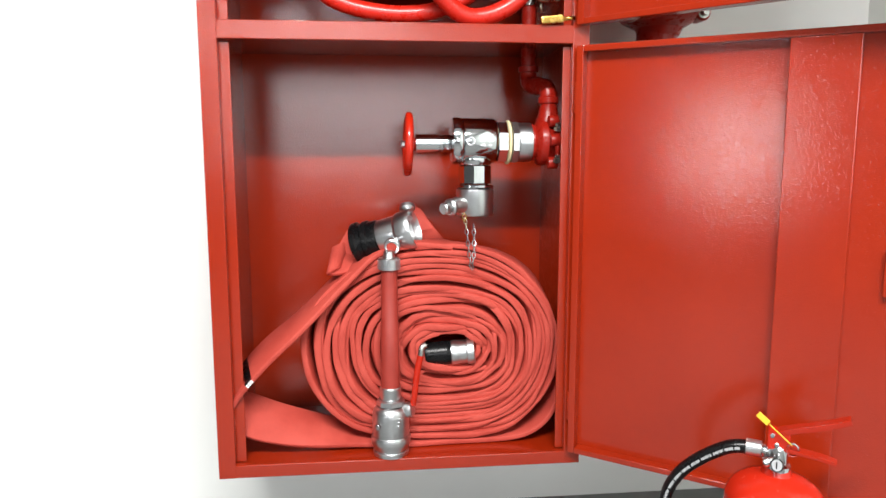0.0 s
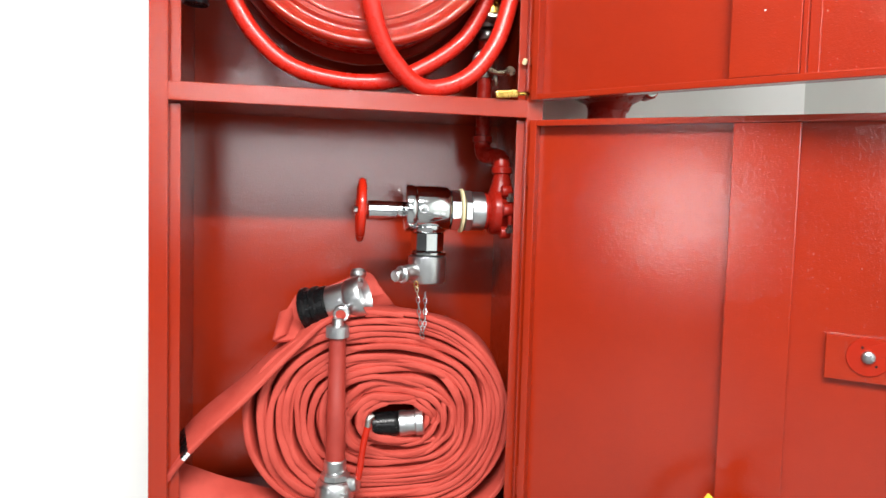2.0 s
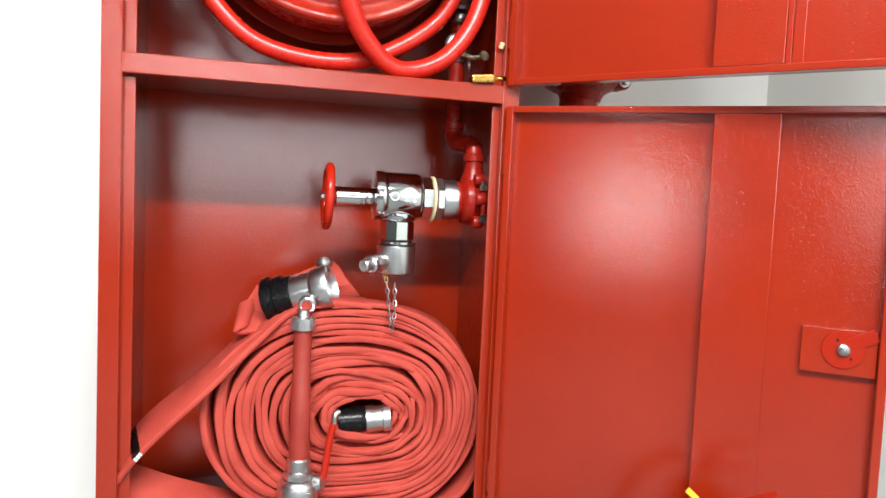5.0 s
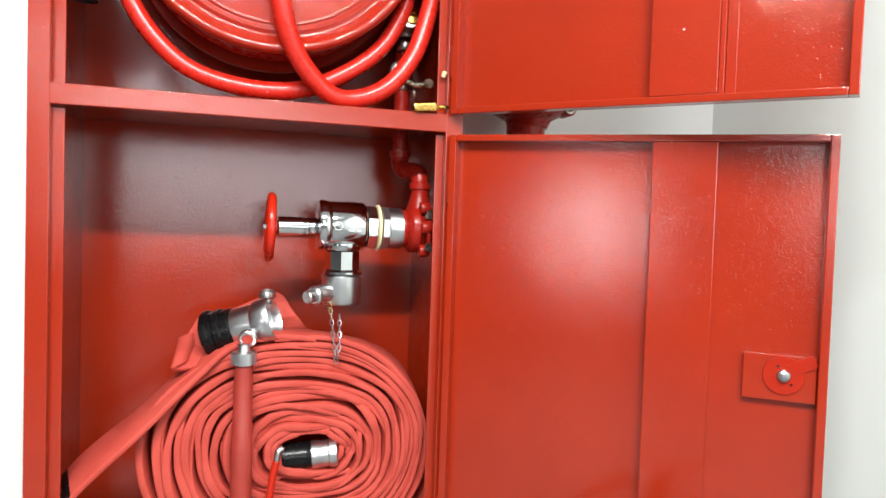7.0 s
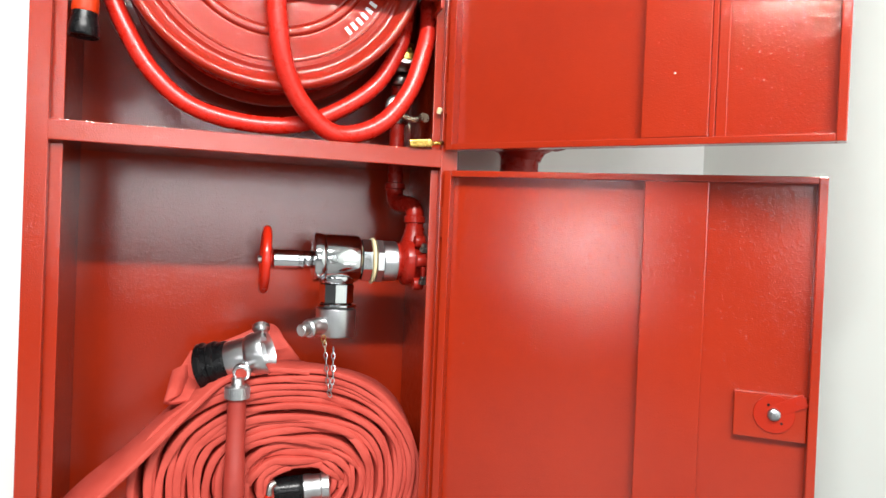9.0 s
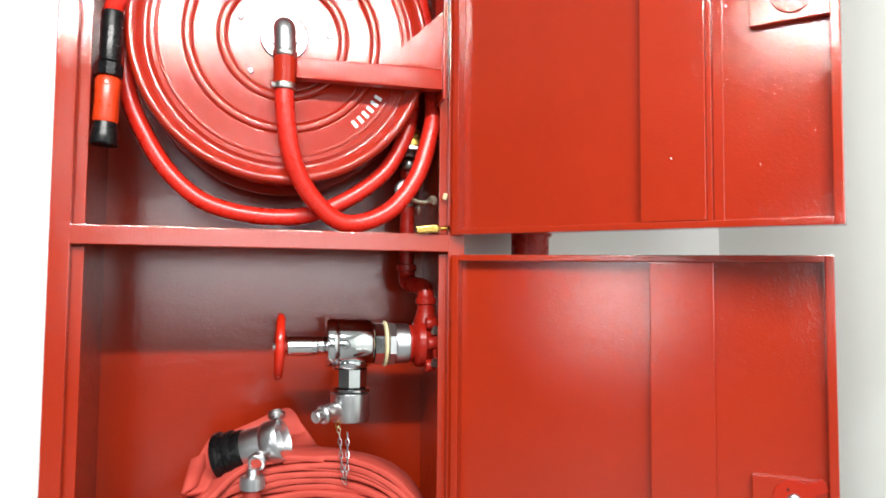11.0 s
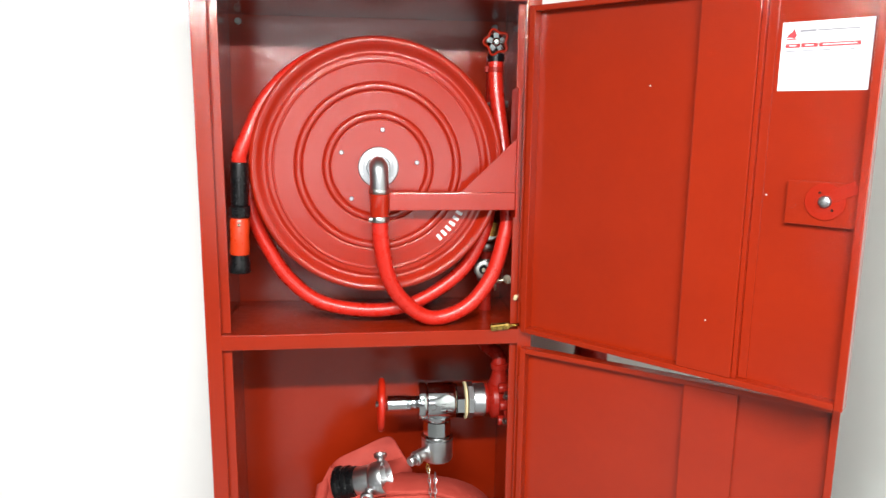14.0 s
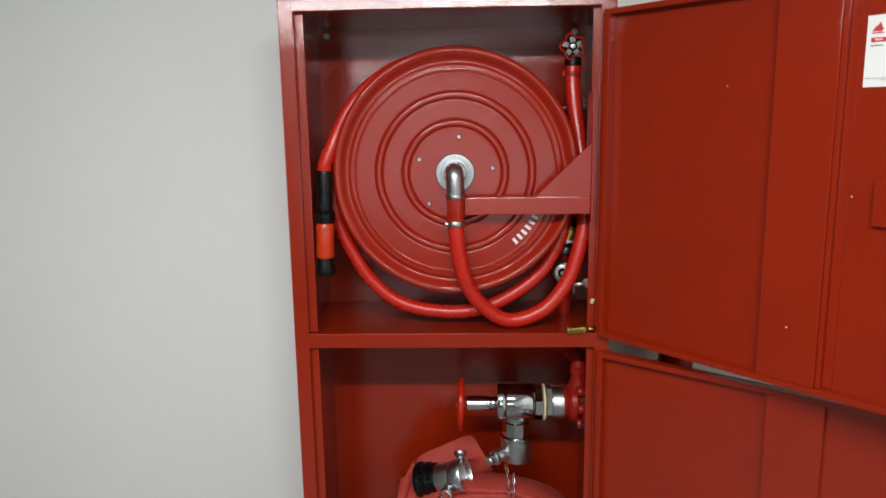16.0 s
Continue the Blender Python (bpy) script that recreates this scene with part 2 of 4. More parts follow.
part("bottom_panel", box(-0.354, 0.361, 0.0165, DEEP - 0.001, Z0 + 0.003, Z1 - 0.002, 0.001), RED, cabinet)
part("shelf", box(-0.354, 0.361, 0.0165, DEEP - 0.001, S0 + 0.018, S1 - 0.003, 0.001), RED, cabinet)
frame_bm = box(L, -IN, 0, 0.016, Z0, T1, 0.0018)
box(IN, R, 0, 0.016, Z0, T1, 0.0018, frame_bm)
for a, b in ((Z0, Z1), (S0, S1), (T0, T1)):
    box(-IN - 0.004, IN + 0.004, 0.0006, 0.016, a, b, 0.0018, frame_bm)
part("front_frame", frame_bm, RED, cabinet)
for a, b in ((Z1 + 0.001, S0 - 0.004), (S1 + 0.001, T0 - 0.004)):
    part("door_stop", box(-0.352, -0.322, 0.0175, 0.0215, a, b, 0.0012), RED, cabinet)
    part("door_stop", box(0.326, 0.352, 0.0175, 0.0215, a, b, 0.0012), RED, cabinet)
for bx in (-0.332, 0.332):
    bolt((bx, DEEP, 1.926), (0, -1, 0), 0.009, cabinet, name="anchor_bolt")


def door_part(bm, m):
    bm.transform(m)
    return bm


# both doors hang a little low at the outer edge
SAG = Matrix(((1, 0, 0, 0), (0, 1, 0, 0), (-0.0115, 0, 1, 0), (0, 0, 0, 1)))


def make_door(angle, width, z0, z1, latch_u, latch_z, label, seam=False):
    """A folded sheet door hinged at the cabinet's edge: u along the door, -y towards the room."""
    m = Matrix.Translation((0.345, -0.014, 0)) @ pose(0, 0, 0, 0, 0, -angle) @ Matrix.Translation((0, 0.022, 0)) @ SAG
    rim, back = 0.024, 0.001
    door = part("door", door_part(box(0, width, back, back + 0.0015, z0, z1), m), RED, cabinet, label)
    for u0, u1, a, b in ((0, 0.014, z0, z1), (width - 0.014, width, z0, z1), (0.0142, width - 0.0142, z0, z0 + 0.012), (0.0142, width - 0.0142, z1 - 0.012, z1)):
        part("door_rim", door_part(box(u0, u1, -rim, back, a, b, 0.0018), m), RED, door)
    part("stiffener", door_part(box(0.3735, 0.479, -0.0225, back, z0 + 0.0125, z1 - 0.0125, 0.0016), m), RED, door)
    if seam:
        part("stiffener_flange", door_part(box(0.4792, 0.487, -0.016, back, z0 + 0.0125, z1 - 0.0125, 0.001), m), RED, door)
        part("stiffener_flange", door_part(box(0.4872, 0.503, -0.004, back, z0 + 0.0125, z1 - 0.0125, 0.001), m), RED, door)
    u0, u1 = latch_u - 0.062, width - 0.0145
    part("latch_plate", door_part(box(u0, u1, -0.012, back, latch_z - 0.043, latch_z + 0.033, 0.0015), m), RED, door)
    cam_bm = lathe([(0.031, 0), (0.032, 0.0005), (0.032, 0.0018), (0.0314, 0.0024), (0, 0.0024)], (latch_u, -0.0125, latch_z), (0, -1, 0), 28)
    tongue = box(-0.011, 0.011, -0.0026, 0, 0, 0.044, 0.001)
    tongue.transform(Matrix.Translation((latch_u + 0.008, -0.0128, latch_z + 0.008)) @ pose(0, 0, 0, 0, 62, 0))
    merge(cam_bm, tongue)
    part("latch_cam", door_part(cam_bm, m), RED_SMOOTH, door)
    screw = lathe([(0.0105, 0), (0.0105, 0.003), (0.009, 0.006), (0.005, 0.008), (0.005, 0.011), (0, 0.0115)], (latch_u, -0.0150, latch_z), (0, -1, 0), 18)
    part("latch_screw", door_part(screw, m), DULL_ALU, door, "zinc plated latch screw")
    # Black discs stand in for the shade inside the pin holes; nothing is cut.
    for du, dz in ((-0.009, 0.015), (0.012, -0.014)):
        part("pin_hole_shade", door_part(lathe([(0.0022, 0), (0.0022, 0.0006), (0, 0.0006)], (latch_u + du, -0.0148, latch_z + dz), (0, -1, 0), 10), m), BLACK, door)
    for hz in (z0 + 0.1, z1 - 0.1):
        part("hinge", lathe([(0.006, -0.03), (0.0065, -0.029), (0.0065, 0.029), (0.006, 0.03)], (0.3485, -0.0095, hz), "z", 14), RED, door)
    return door, m


lower_door, LOWER = make_door(36.2, 0.660, 0.3225, 1.154, 0.596, 0.757, "red steel cabinet door swung open, with latch and stiffener")
upper_door, UPPER = make_door(47.3, 0.670, 1.193, 1.926, 0.607, 1.553, "red steel cabinet door swung open, with latch and stiffener", True)

# ---- the hose reel ----
C = Vector((0.0155, 0.036, 1.574))
reel = thing("hose_reel", (C.x, 0.12, S1), "red swing-arm fire hose reel with a pressed disc and coiled hose", "hose reel")


def disc_profile():
    out = [(0.276, -0.022), (0.2815, -0.016), (0.2825, -0.002), (0.281, 0.006), (0.277, 0.0115), (0.272, 0.0125), (0.267, 0.0108), (0.262, 0.006), (0.257, 0.0005), (0.253, -0.003), (0.2495, -0.0042), (0.246, -0.0035), (0.243, -0.0012), (0.2405, 0), (0.239, 0), (0.2345, 0), (0.233, 0), (0.2315, 0.0004), (0.2305, 0.0026), (0.2285, 0.0026), (0.2275, 0.0004), (0.226, 0), (0.2245, 0)]
    for r in (0.176, 0.114):
        out += [(r + 0.0125, 0), (r + 0.0105, 0), (r + 0.0085, -0.0018), (r + 0.0072, 0.0012), (r + 0.0055, 0.0040), (r + 0.003, 0.005), (r - 0.003, 0.005), (r - 0.0055, 0.0040), (r - 0.0072, 0.0012), (r - 0.0085, -0.0018), (r - 0.0105, 0), (r - 0.0125, 0)]
    return out + [(0.05, 0), (0, 0)]


part("front_disc", lathe([(r * 1.02, h) for r, h in disc_profile()], C, (0, -1, 0), 128), RED_SMOOTH, reel, sharp=75)
part("rear_disc", lathe([(0.285, 0), (0.2875, -0.003), (0.2875, -0.016), (0.272, -0.022), (0.25, -0.012), (0, -0.012)], (C.x, 0.205, C.z), (0, -1, 0), 72), RED_SMOOTH, reel)
part("drum", lathe([(0.14, -0.14), (0.14, -0.024)], C, (0, -1, 0), 48), RED_SMOOTH, reel)
wraps = tube([(C.x + 0.258 * math.cos(a * math.pi / 24), 0.078 + 0.108 * a / 168, C.z + 0.258 * math.sin(a * math.pi / 24)) for a in range(169)], 0.0165, 10)
part("wound_hose", wraps, RED_RUBBER, reel)
part("hub_plate", lathe([(0.045, 0), (0.046, 0.002), (0.044, 0.004), (0.034, 0.0045), (0.033, 0.0035), (0.027, 0.004), (0.025, 0.009), (0, 0.009)], C + Vector((0, -0.0005, 0)), (0, -1, 0), 40), DULL_ALU, reel, "bare aluminium hub plate")
for i in range(6):
    a = i * math.pi / 3 + 0.4
    bolt(C + Vector((0.039 * math.cos(a), -0.0046, 0.039 * math.sin(a))), (0, -1, 0), 0.0022, reel, ALU, "rivet")
for bx, bz in ((0.0255, 1.658), (-0.067, 1.607), (0.103, 1.585), (-0.046, 1.503)):
    bolt((bx, C.y - 0.0002, bz), (0, -1, 0), 0.0055, reel, DULL_ALU, "bolt", 0.9)
elbow = smooth_path([(0.014, 0.03, 1.580), (0.014, 0.004, 1.580), (0.015, -0.012, 1.574), (0.016, -0.016, 1.556), (0.0165, -0.016, 1.528)], 6)
part("elbow_pipe", tube(elbow, 0.0205, 22), DULL_ALU, reel, "grey metal inlet elbow")
part("elbow_nut", lathe([(0.021, 0), (0.0225, 0.001), (0.0225, 0.012), (0.021, 0.013)], (0.0165, -0.016, 1.518), "z", 6), STEEL, reel)
part("sleeve", lathe([(0.020, 0), (0.0205, 0.002), (0.0205, 0.05), (0.019, 0.052)], (0.0165, -0.016, 1.466), "z", 24), RED_SMOOTH, reel)
clamp = lathe([(0.0208, 0), (0.0215, 0.001), (0.0215, 0.011), (0.0208, 0.012)], (0.0165, -0.016, 1.456), "z", 24)
lathe([(0.006, 0), (0.006, 0.016), (0.004, 0.017)], (-0.008, -0.026, 1.462), (1, 0.2, 0), 10, clamp)
part("hose_clamp", clamp, STEEL, reel, "steel worm-drive hose clamp")
feed = smooth_path([(0.0165, -0.016, 1.50), (0.0165, -0.015, 1.464), (0.0205, -0.012, 1.404), (0.036, 0.002, 1.327), (0.068, 0.022, 1.268), (0.122, 0.042, 1.221), (0.176, 0.048, 1.218), (0.238, 0.05, 1.250), (0.287, 0.055, 1.317), (0.314, 0.062, 1.399), (0.324, 0.07, 1.452), (0.325, 0.085, 1.533), (0.316, 0.105, 1.627), (0.304, 0.123, 1.721), (0.299, 0.133, 1.788), (0.300, 0.135, 1.824)], 6)
part("feed_hose", tube(feed, 0.0178, 18), RED_RUBBER, reel, "glossy red rubber feed hose hanging in a loop")
loop_pts = [(C.x - 0.003 + (0.262 + 0.0042 * i) * math.cos(a), 0.100 - 0.0075 * i, C.z + (0.262 + 0.0042 * i) * math.sin(a)) for i, a in enumerate(radians(d) for d in range(66, 167, 14))]
part("hose_end_run", tube(smooth_path(loop_pts + [(-0.289, 0.03, 1.602), (-0.288, 0.018, 1.575)], 5), 0.0165, 16), RED_RUBBER, reel, "glossy red rubber hose laid round the disc")
slack = smooth_path([(-0.272, 0.085, 1.60), (-0.279, 0.085, 1.53), (-0.272, 0.085, 1.455), (-0.240, 0.085, 1.378), (-0.194, 0.085, 1.306), (-0.126, 0.085, 1.251), (-0.028, 0.085, 1.228), (0.070, 0.085, 1.233), (0.154, 0.086, 1.271), (0.224, 0.09, 1.327), (0.265, 0.098, 1.395), (0.282, 0.105, 1.449), (0.286, 0.115, 1.52), (0.27, 0.125, 1.60)], 6)
part("slack_hose", tube(slack, 0.0165, 16), RED_RUBBER, reel, "slack loop of glossy red rubber hose under the disc")
arm = box(0.0375, 0.322, -0.018, 0.006, 1.481, 1.521, 0.002)
gusset = bmesh.new()
tri = [(0.199, 1.5215), (0.322, 1.5215), (0.322, 1.640)]
fr, bk = [gusset.verts.new((x, -0.016, z)) for x, z in tri], [gusset.verts.new((x, -0.012, z)) for x, z in tri]
gusset.faces.new(fr), gusset.faces.new(bk[::-1])
for i in range(3):
    gusset.faces.new((fr[i], fr[(i + 1) % 3], bk[(i + 1) % 3], bk[i]))
part("swing_arm", merge(arm, gusset), RED_SMOOTH, reel, "red steel swing arm with a triangular gusset")
part("arm_plate", box(0.3225, 0.3285, -0.02, 0.05, 1.462, 1.752, 0.0015), RED_SMOOTH, reel)
part("arm_post", lathe([(0.007, 0), (0.0075, 0.001), (0.0075, 0.30), (0.007, 0.301)], (0.334, 0.03, 1.455), "z", 14), RED_SMOOTH, reel)
# white printed mark on the disc, as plain bars along its rim
for i in range(6):
    a = radians(-49.0 + i * 3.9)
    rr = 0.214
    bm = box(-0.0036, 0.0036, -0.0006, 0.0004, -0.0078, 0.0078)
    bm.transform(Matrix.Translation((C.x + rr * math.cos(a), C.y - 0.0008, C.z + rr * math.sin(a))) @ pose(0, 0, 0, 0, 90 - math.degrees(a) + 180, 0))
    part("printed_mark", bm, WHITE, reel, "white printed mark")

# spray nozzle hanging on the reel hose
nozzle = thing("reel_nozzle", (-0.292, 0.018, 1.345), "black and orange plastic spray nozzle on the reel hose", "nozzle")
NX = Vector((-0.2965, 0.016, 1.344))
tilt = (0.035, 0, 1)
part("grip", lathe([(0.017, 0.146), (0.0185, 0.148), (0.0195, 0.236), (0.0185, 0.240), (0.0165, 0.241)], NX, tilt, 28), BLACK, nozzle, "black rubber grip")
part("collar", lathe([(0.018, 0.118), (0.0235, 0.121), (0.0235, 0.143), (0.019, 0.1465)], NX, tilt, 10), BLACK, nozzle)
part("barrel", lathe([(0.020, 0.036), (0.0215, 0.04), (0.0205, 0.075), (0.0215, 0.112), (0.0185, 0.118)], NX, tilt, 28), ORANGE, nozzle, "orange plastic barrel")
part("tip", lathe([(0.017, 0.0), (0.0235, -0.005), (0.0248, -0.002), (0.0235, 0.014), (0.0215, 0.022), (0.020, 0.0355)], NX, tilt, 28), BLACK, nozzle)
bolt(NX + Vector((0.006, -0.021, 0.105)), (0, -1, 0), 0.004, nozzle, PALE_METAL, "stud")

# ---- pipework in the cabinet ----
pipes = thing("water_supply_pipe", (0.296, 0.2, 1.09), "red painted supply pipe with brass and steel valves", "pipe")
part("pipe", tube([(0.297, 0.2, 1.13), (0.297, 0.2, 1.36)], 0.0165, 18), RED_PIPE, pipes)
part("upper_pipe", tube([(0.300, 0.2, 1.45), (0.302, 0.2, 1.84)], 0.0135, 16), RED_PIPE, pipes)
bend = smooth_path([(0.297, 0.2, 1.14), (0.297, 0.2, 1.115), (0.300, 0.185, 1.098), (0.315, 0.15, 1.092), (0.324, 0.135, 1.085), (0.326, 0.128, 1.06), (0.326, 0.128, 1.03)], 6)
part("elbow", tube(bend, 0.0185, 18), RED_PIPE, pipes)
part("elbow_collar", lathe([(0.019, 0), (0.0225, 0.002), (0.0225, 0.014), (0.019, 0.016)], (0.326, 0.128, 1.052), "z", 20), RED_PIPE, pipes)
part("elbow_collar", lathe([(0.017, 0), (0.0225, 0.002), (0.0225, 0.014), (0.017, 0.016)], (0.297, 0.2, 1.125), "z", 20), RED_PIPE, pipes)
ball = lathe([(0.02, -0.03), (0.0225, -0.022), (0.0225, 0.02), (0.017, 0.03)], (0.297, 0.2, 1.300), "z", 20)
lathe([(0.0235, 0), (0.0235, 0.010), (0.019, 0.012), (0.013, 0.012), (0.013, 0.006), (0, 0.006)], (0.287, 0.178, 1.304), (-0.1, -1, 0.1), 24, ball)
part("ball_valve", ball, STEEL, pipes, "dull nickel ball valve")
# Black disc over the shallow recess, painting the dark of a deeper bore.
part("bore_shade", lathe([(0.0115, 0), (0.0115, 0.001), (0.009, 0.0012), (0, 0.0005)], (0.2862, 0.1655, 1.3052), (-0.1, -1, 0.1), 20), BLACK, pipes)
part("bore_screw", lathe([(0.0055, 0), (0.0055, 0.003), (0, 0.003)], (0.2860, 0.1650, 1.3052), (-0.1, -1, 0.1), 6), PALE_METAL, pipes)
wing = smooth_path([(0.297, 0.165, 1.285), (0.32, 0.16, 1.277), (0.343, 0.158, 1.28)], 4)
wing_bm = tube(wing, 0.006, 10)
lathe([(0.0105, 0), (0.012, 0.002), (0.0105, 0.005), (0, 0.005)], (0.345, 0.157, 1.281), (0, -1, 0.3), 16, wing_bm)
part("valve_lever", wing_bm, PALE_METAL, pipes)
part("drain_pin", tube([(0.316, 0.17, 1.275), (0.318, 0.168, 1.25)], 0.0035, 8), PALE_METAL, pipes)
check = lathe([(0.018, 1.352 - 1.4), (0.021, 1.355 - 1.4), (0.021, 1.372 - 1.4), (0.018, 1.375 - 1.4)], (0.297, 0.19, 1.4), "z", 6)
part("union_nut", check, STEEL, pipes, "steel hexagon union nut")
valve_b = lathe([(0.021, -0.026), (0.025, -0.018), (0.025, 0.02), (0.018, 0.032), (0.0145, 0.05)], (0.298, 0.185, 1.405), "z", 22)
lathe([(0.024, 0), (0.025, 0.03), (0.022, 0.036), (0.0, 0.036)], (0.297, 0.168, 1.408), (-0.05, -1, 0.1), 22, valve_b)
part("check_valve", valve_b, STEEL, pipes, "steel check valve")
part("valve_plug", lathe([(0.018, 0), (0.018, 0.004), (0.006, 0.005), (0.006, 0.002), (0, 0.002)], (0.300, 0.132, 1.415), (-0.05, -1, 0.1), 20), BRASS, pipes, "brass valve plug")

gate = thing("gate_valve", (0.30, 0.15, 1.83), "small gate valve with a red flower-shaped hand wheel", "valve")
GV = Vector((0.296, 0.116, 1.864))
petal = []
for i in range(60):
    a = 2 * math.pi * i / 60 + 0.3
    rr = 0.0262 + 0.0042 * math.cos(5 * (a - 0.3 - math.pi / 2))
    petal.append(GV + Vector((rr * math.cos(a), 0.0, rr * math.sin(a))))
part("hand_wheel", tube(petal, 0.0028, 8, None, True), RED_SMOOTH, gate, "red wire flower-shaped hand wheel")
spokes = lathe([(0.0085, -0.004), (0.010, -0.002), (0.010, 0.003), (0.006, 0.006), (0, 0.006)], GV, (0, -1, 0), 20)
for i in range(5):
    a = 2 * math.pi * i / 5 + math.pi / 2
    petal_bm = box(0.009, 0.022, -0.0012, 0.0012, -0.0068, 0.0068, 0.001)
    petal_bm.transform(Matrix.Translation(GV) @ pose(0, 0, 0, 0, -math.degrees(a), 0))
    merge(spokes, petal_bm)
part("wheel_plate", spokes, CHROME, gate, "bright metal wheel plate")
part("wheel_nut", lathe([(0.0055, 0), (0.0055, 0.005), (0, 0.006)], GV + Vector((0, -0.006, 0)), (0, -1, 0), 6), STEEL, gate)
part("spindle", lathe([(0.006, 0), (0.006, 0.03), (0.012, 0.032), (0.012, 0.05)], GV + Vector((0, 0.002, 0)), (0, 1, 0), 14), STEEL, gate)
part("valve_body", lathe([(0.016, -0.036), (0.018, -0.03), (0.0165, -0.01), (0.019, 0.0), (0.0165, 0.012), (0.012, 0.018), (0, 0.019)], (0.3, 0.152, 1.866), "z", 20), BLACK, gate)
part("hose_collar", lathe([(0.0185, 0), (0.0205, 0.002), (0.0205, 0.018), (0.017, 0.02)], (0.300, 0.136, 1.820), "z", 20), BLACK, gate)
clip = lathe([(0.0186, 0), (0.0195, 0.001), (0.0195, 0.011), (0.0186, 0.012)], (0.2995, 0.134, 1.796), "z", 20)
lathe([(0.005, 0), (0.005, 0.014), (0, 0.015)], (0.276, 0.125, 1.795), (0.1, 0.2, 1), 8, clip)
part("hose_clip", clip, RED_PIPE, gate, "dark red painted hose clip")
ubolt = tube([(0.262, 0.15, 1.722), (0.33, 0.15, 1.722)], 0.0045, 10)
lathe([(0.009, 0), (0.009, 0.008), (0, 0.009)], (0.262, 0.15, 1.722), (-1, 0, 0), 6, ubolt)
lathe([(0.009, 0), (0.009, 0.008), (0, 0.009)], (0.326, 0.15, 1.722), (1, 0, 0), 6, ubolt)
part("bracket_bolt", ubolt, STEEL, pipes, "steel bracket bolt")

# brass hinge bolt and white bush at the hinge corner
pin = thing("hinge_pin", (0.297, -0.002, 1.195), "brass hinge pin lying on the edge of the shelf", "hinge pin")
pin_bm = box(-0.0225, 0.0225, -0.008, 0.008, -0.0075, 0.0075, 0.0035)
pin_bm.transform(Matrix.Translation((0.297, -0.002, 1.2035)) @ pose(0, 0, 0, 0, -6, 0))
part("barrel", pin_bm, BRASS, pin)
part("stem", tube([(0.319, -0.002, 1.2055), (0.343, -0.004, 1.2075)], 0.0045, 10), BRASS, pin)
bush = thing("hinge_bush", (0.333, 0.008, 1.256), "small ivory plastic bush at the door hinge", "bush")
part("bush_ring", lathe([(0.003, 0), (0.0048, 0.001), (0.0048, 0.011), (0.003, 0.012)], (0.334, 0.008, 1.266), (0.2, -0.5, 1), 12), WASHER, bush)

# ---- the landing valve ----
valve = thing("landing_valve", (0.165, 0.128, 0.81), "chrome hydrant landing valve with a red hand wheel", "valve")
VX, VY, VZ = 0.0, 0.128, 0.970
wheel_ring = [(0.021 + 0.002 * math.sin(a * math.pi / 20), VY + 0.058 * math.cos(a * math.pi / 20), VZ - 0.004 + 0.060 * math.sin(a * math.pi / 20)) for a in range(40)]
wheel_bm = tube(wheel_ring, 0.009, 14, None, True)
part("hand_wheel", wheel_bm, RED_PLASTIC, valve, "glossy red hand wheel")
for i in range(4):
    a = math.pi / 4 + i * math.pi / 2
    part("wheel_spoke", tube([(0.026, VY, VZ - 0.004), (0.022, VY + 0.056 * math.cos(a), VZ - 0.004 + 0.056 * math.sin(a))], [0.009, 0.006], 10), RED_PLASTIC, valve)
part("wheel_hub", lathe([(0.012, 0), (0.014, 0.003), (0.014, 0.016), (0.012, 0.019)], (0.017, VY, VZ - 0.004), "x", 20), RED_PLASTIC, valve)
part("wheel_nut", lathe([(0.004, 0), (0.0075, 0.002), (0.0075, 0.009)], (0.006, VY, VZ - 0.004), "x", 6), STEEL, valve)
part("stem_tube", lathe([(0.018, 0), (0.0205, 0.002), (0.0205, 0.050), (0.0185, 0.0515), (0.0185, 0.054), (0.0205, 0.0555), (0.0205, 0.0585), (0.018, 0.06)], (0.036, VY, VZ - 0.003), "x", 32), CHROME, valve)
part("packing_nut", lathe([(0.0165, 0), (0.0185, 0.002), (0.0185, 0.017), (0.0165, 0.019)], (0.0955, VY, VZ - 0.002), "x", 6, None, 0.25), CHROME, valve)
part("bonnet", lathe([(0.030, 0), (0.0485, 0.002), (0.0505, 0.006), (0.0505, 0.018), (0.0485, 0.022), (0.047, 0.024)], (0.1135, VY, VZ + 0.003), "x", 40), CHROME, valve, "polished chrome bonnet")
part("valve_body", lathe([(0.047, 0), (0.0485, 0.002), (0.0485, 0.066), (0.045, 0.071), (0.043, 0.073)], (0.1378, VY, VZ + 0.003), "x", 40), CHROME, valve, "polished chrome valve body")
part("inlet_nut", lathe([(0.040, 0), (0.046, 0.002), (0.046, 0.020), (0.043, 0.022)], (0.2110, VY, VZ + 0.001), "x", 8, None, 0.5), CHROME, valve)
part("sealing_ring", lathe([(0.044, 0), (0.0475, 0.0015), (0.0475, 0.005), (0.044, 0.0065)], (0.2335, VY, VZ), "x", 32), WASHER, valve, "cream fibre sealing ring")
part("union_nut", lathe([(0.042, 0), (0.0465, 0.0015), (0.0465, 0.014), (0.043, 0.0155)], (0.2415, VY, VZ), "x", 8, None, 0.5), ALU, valve)
part("union_ring", lathe([(0.041, 0), (0.042, 0.002), (0.042, 0.028), (0.039, 0.03)], (0.2575, VY, VZ), "x", 36), ALU, valve)
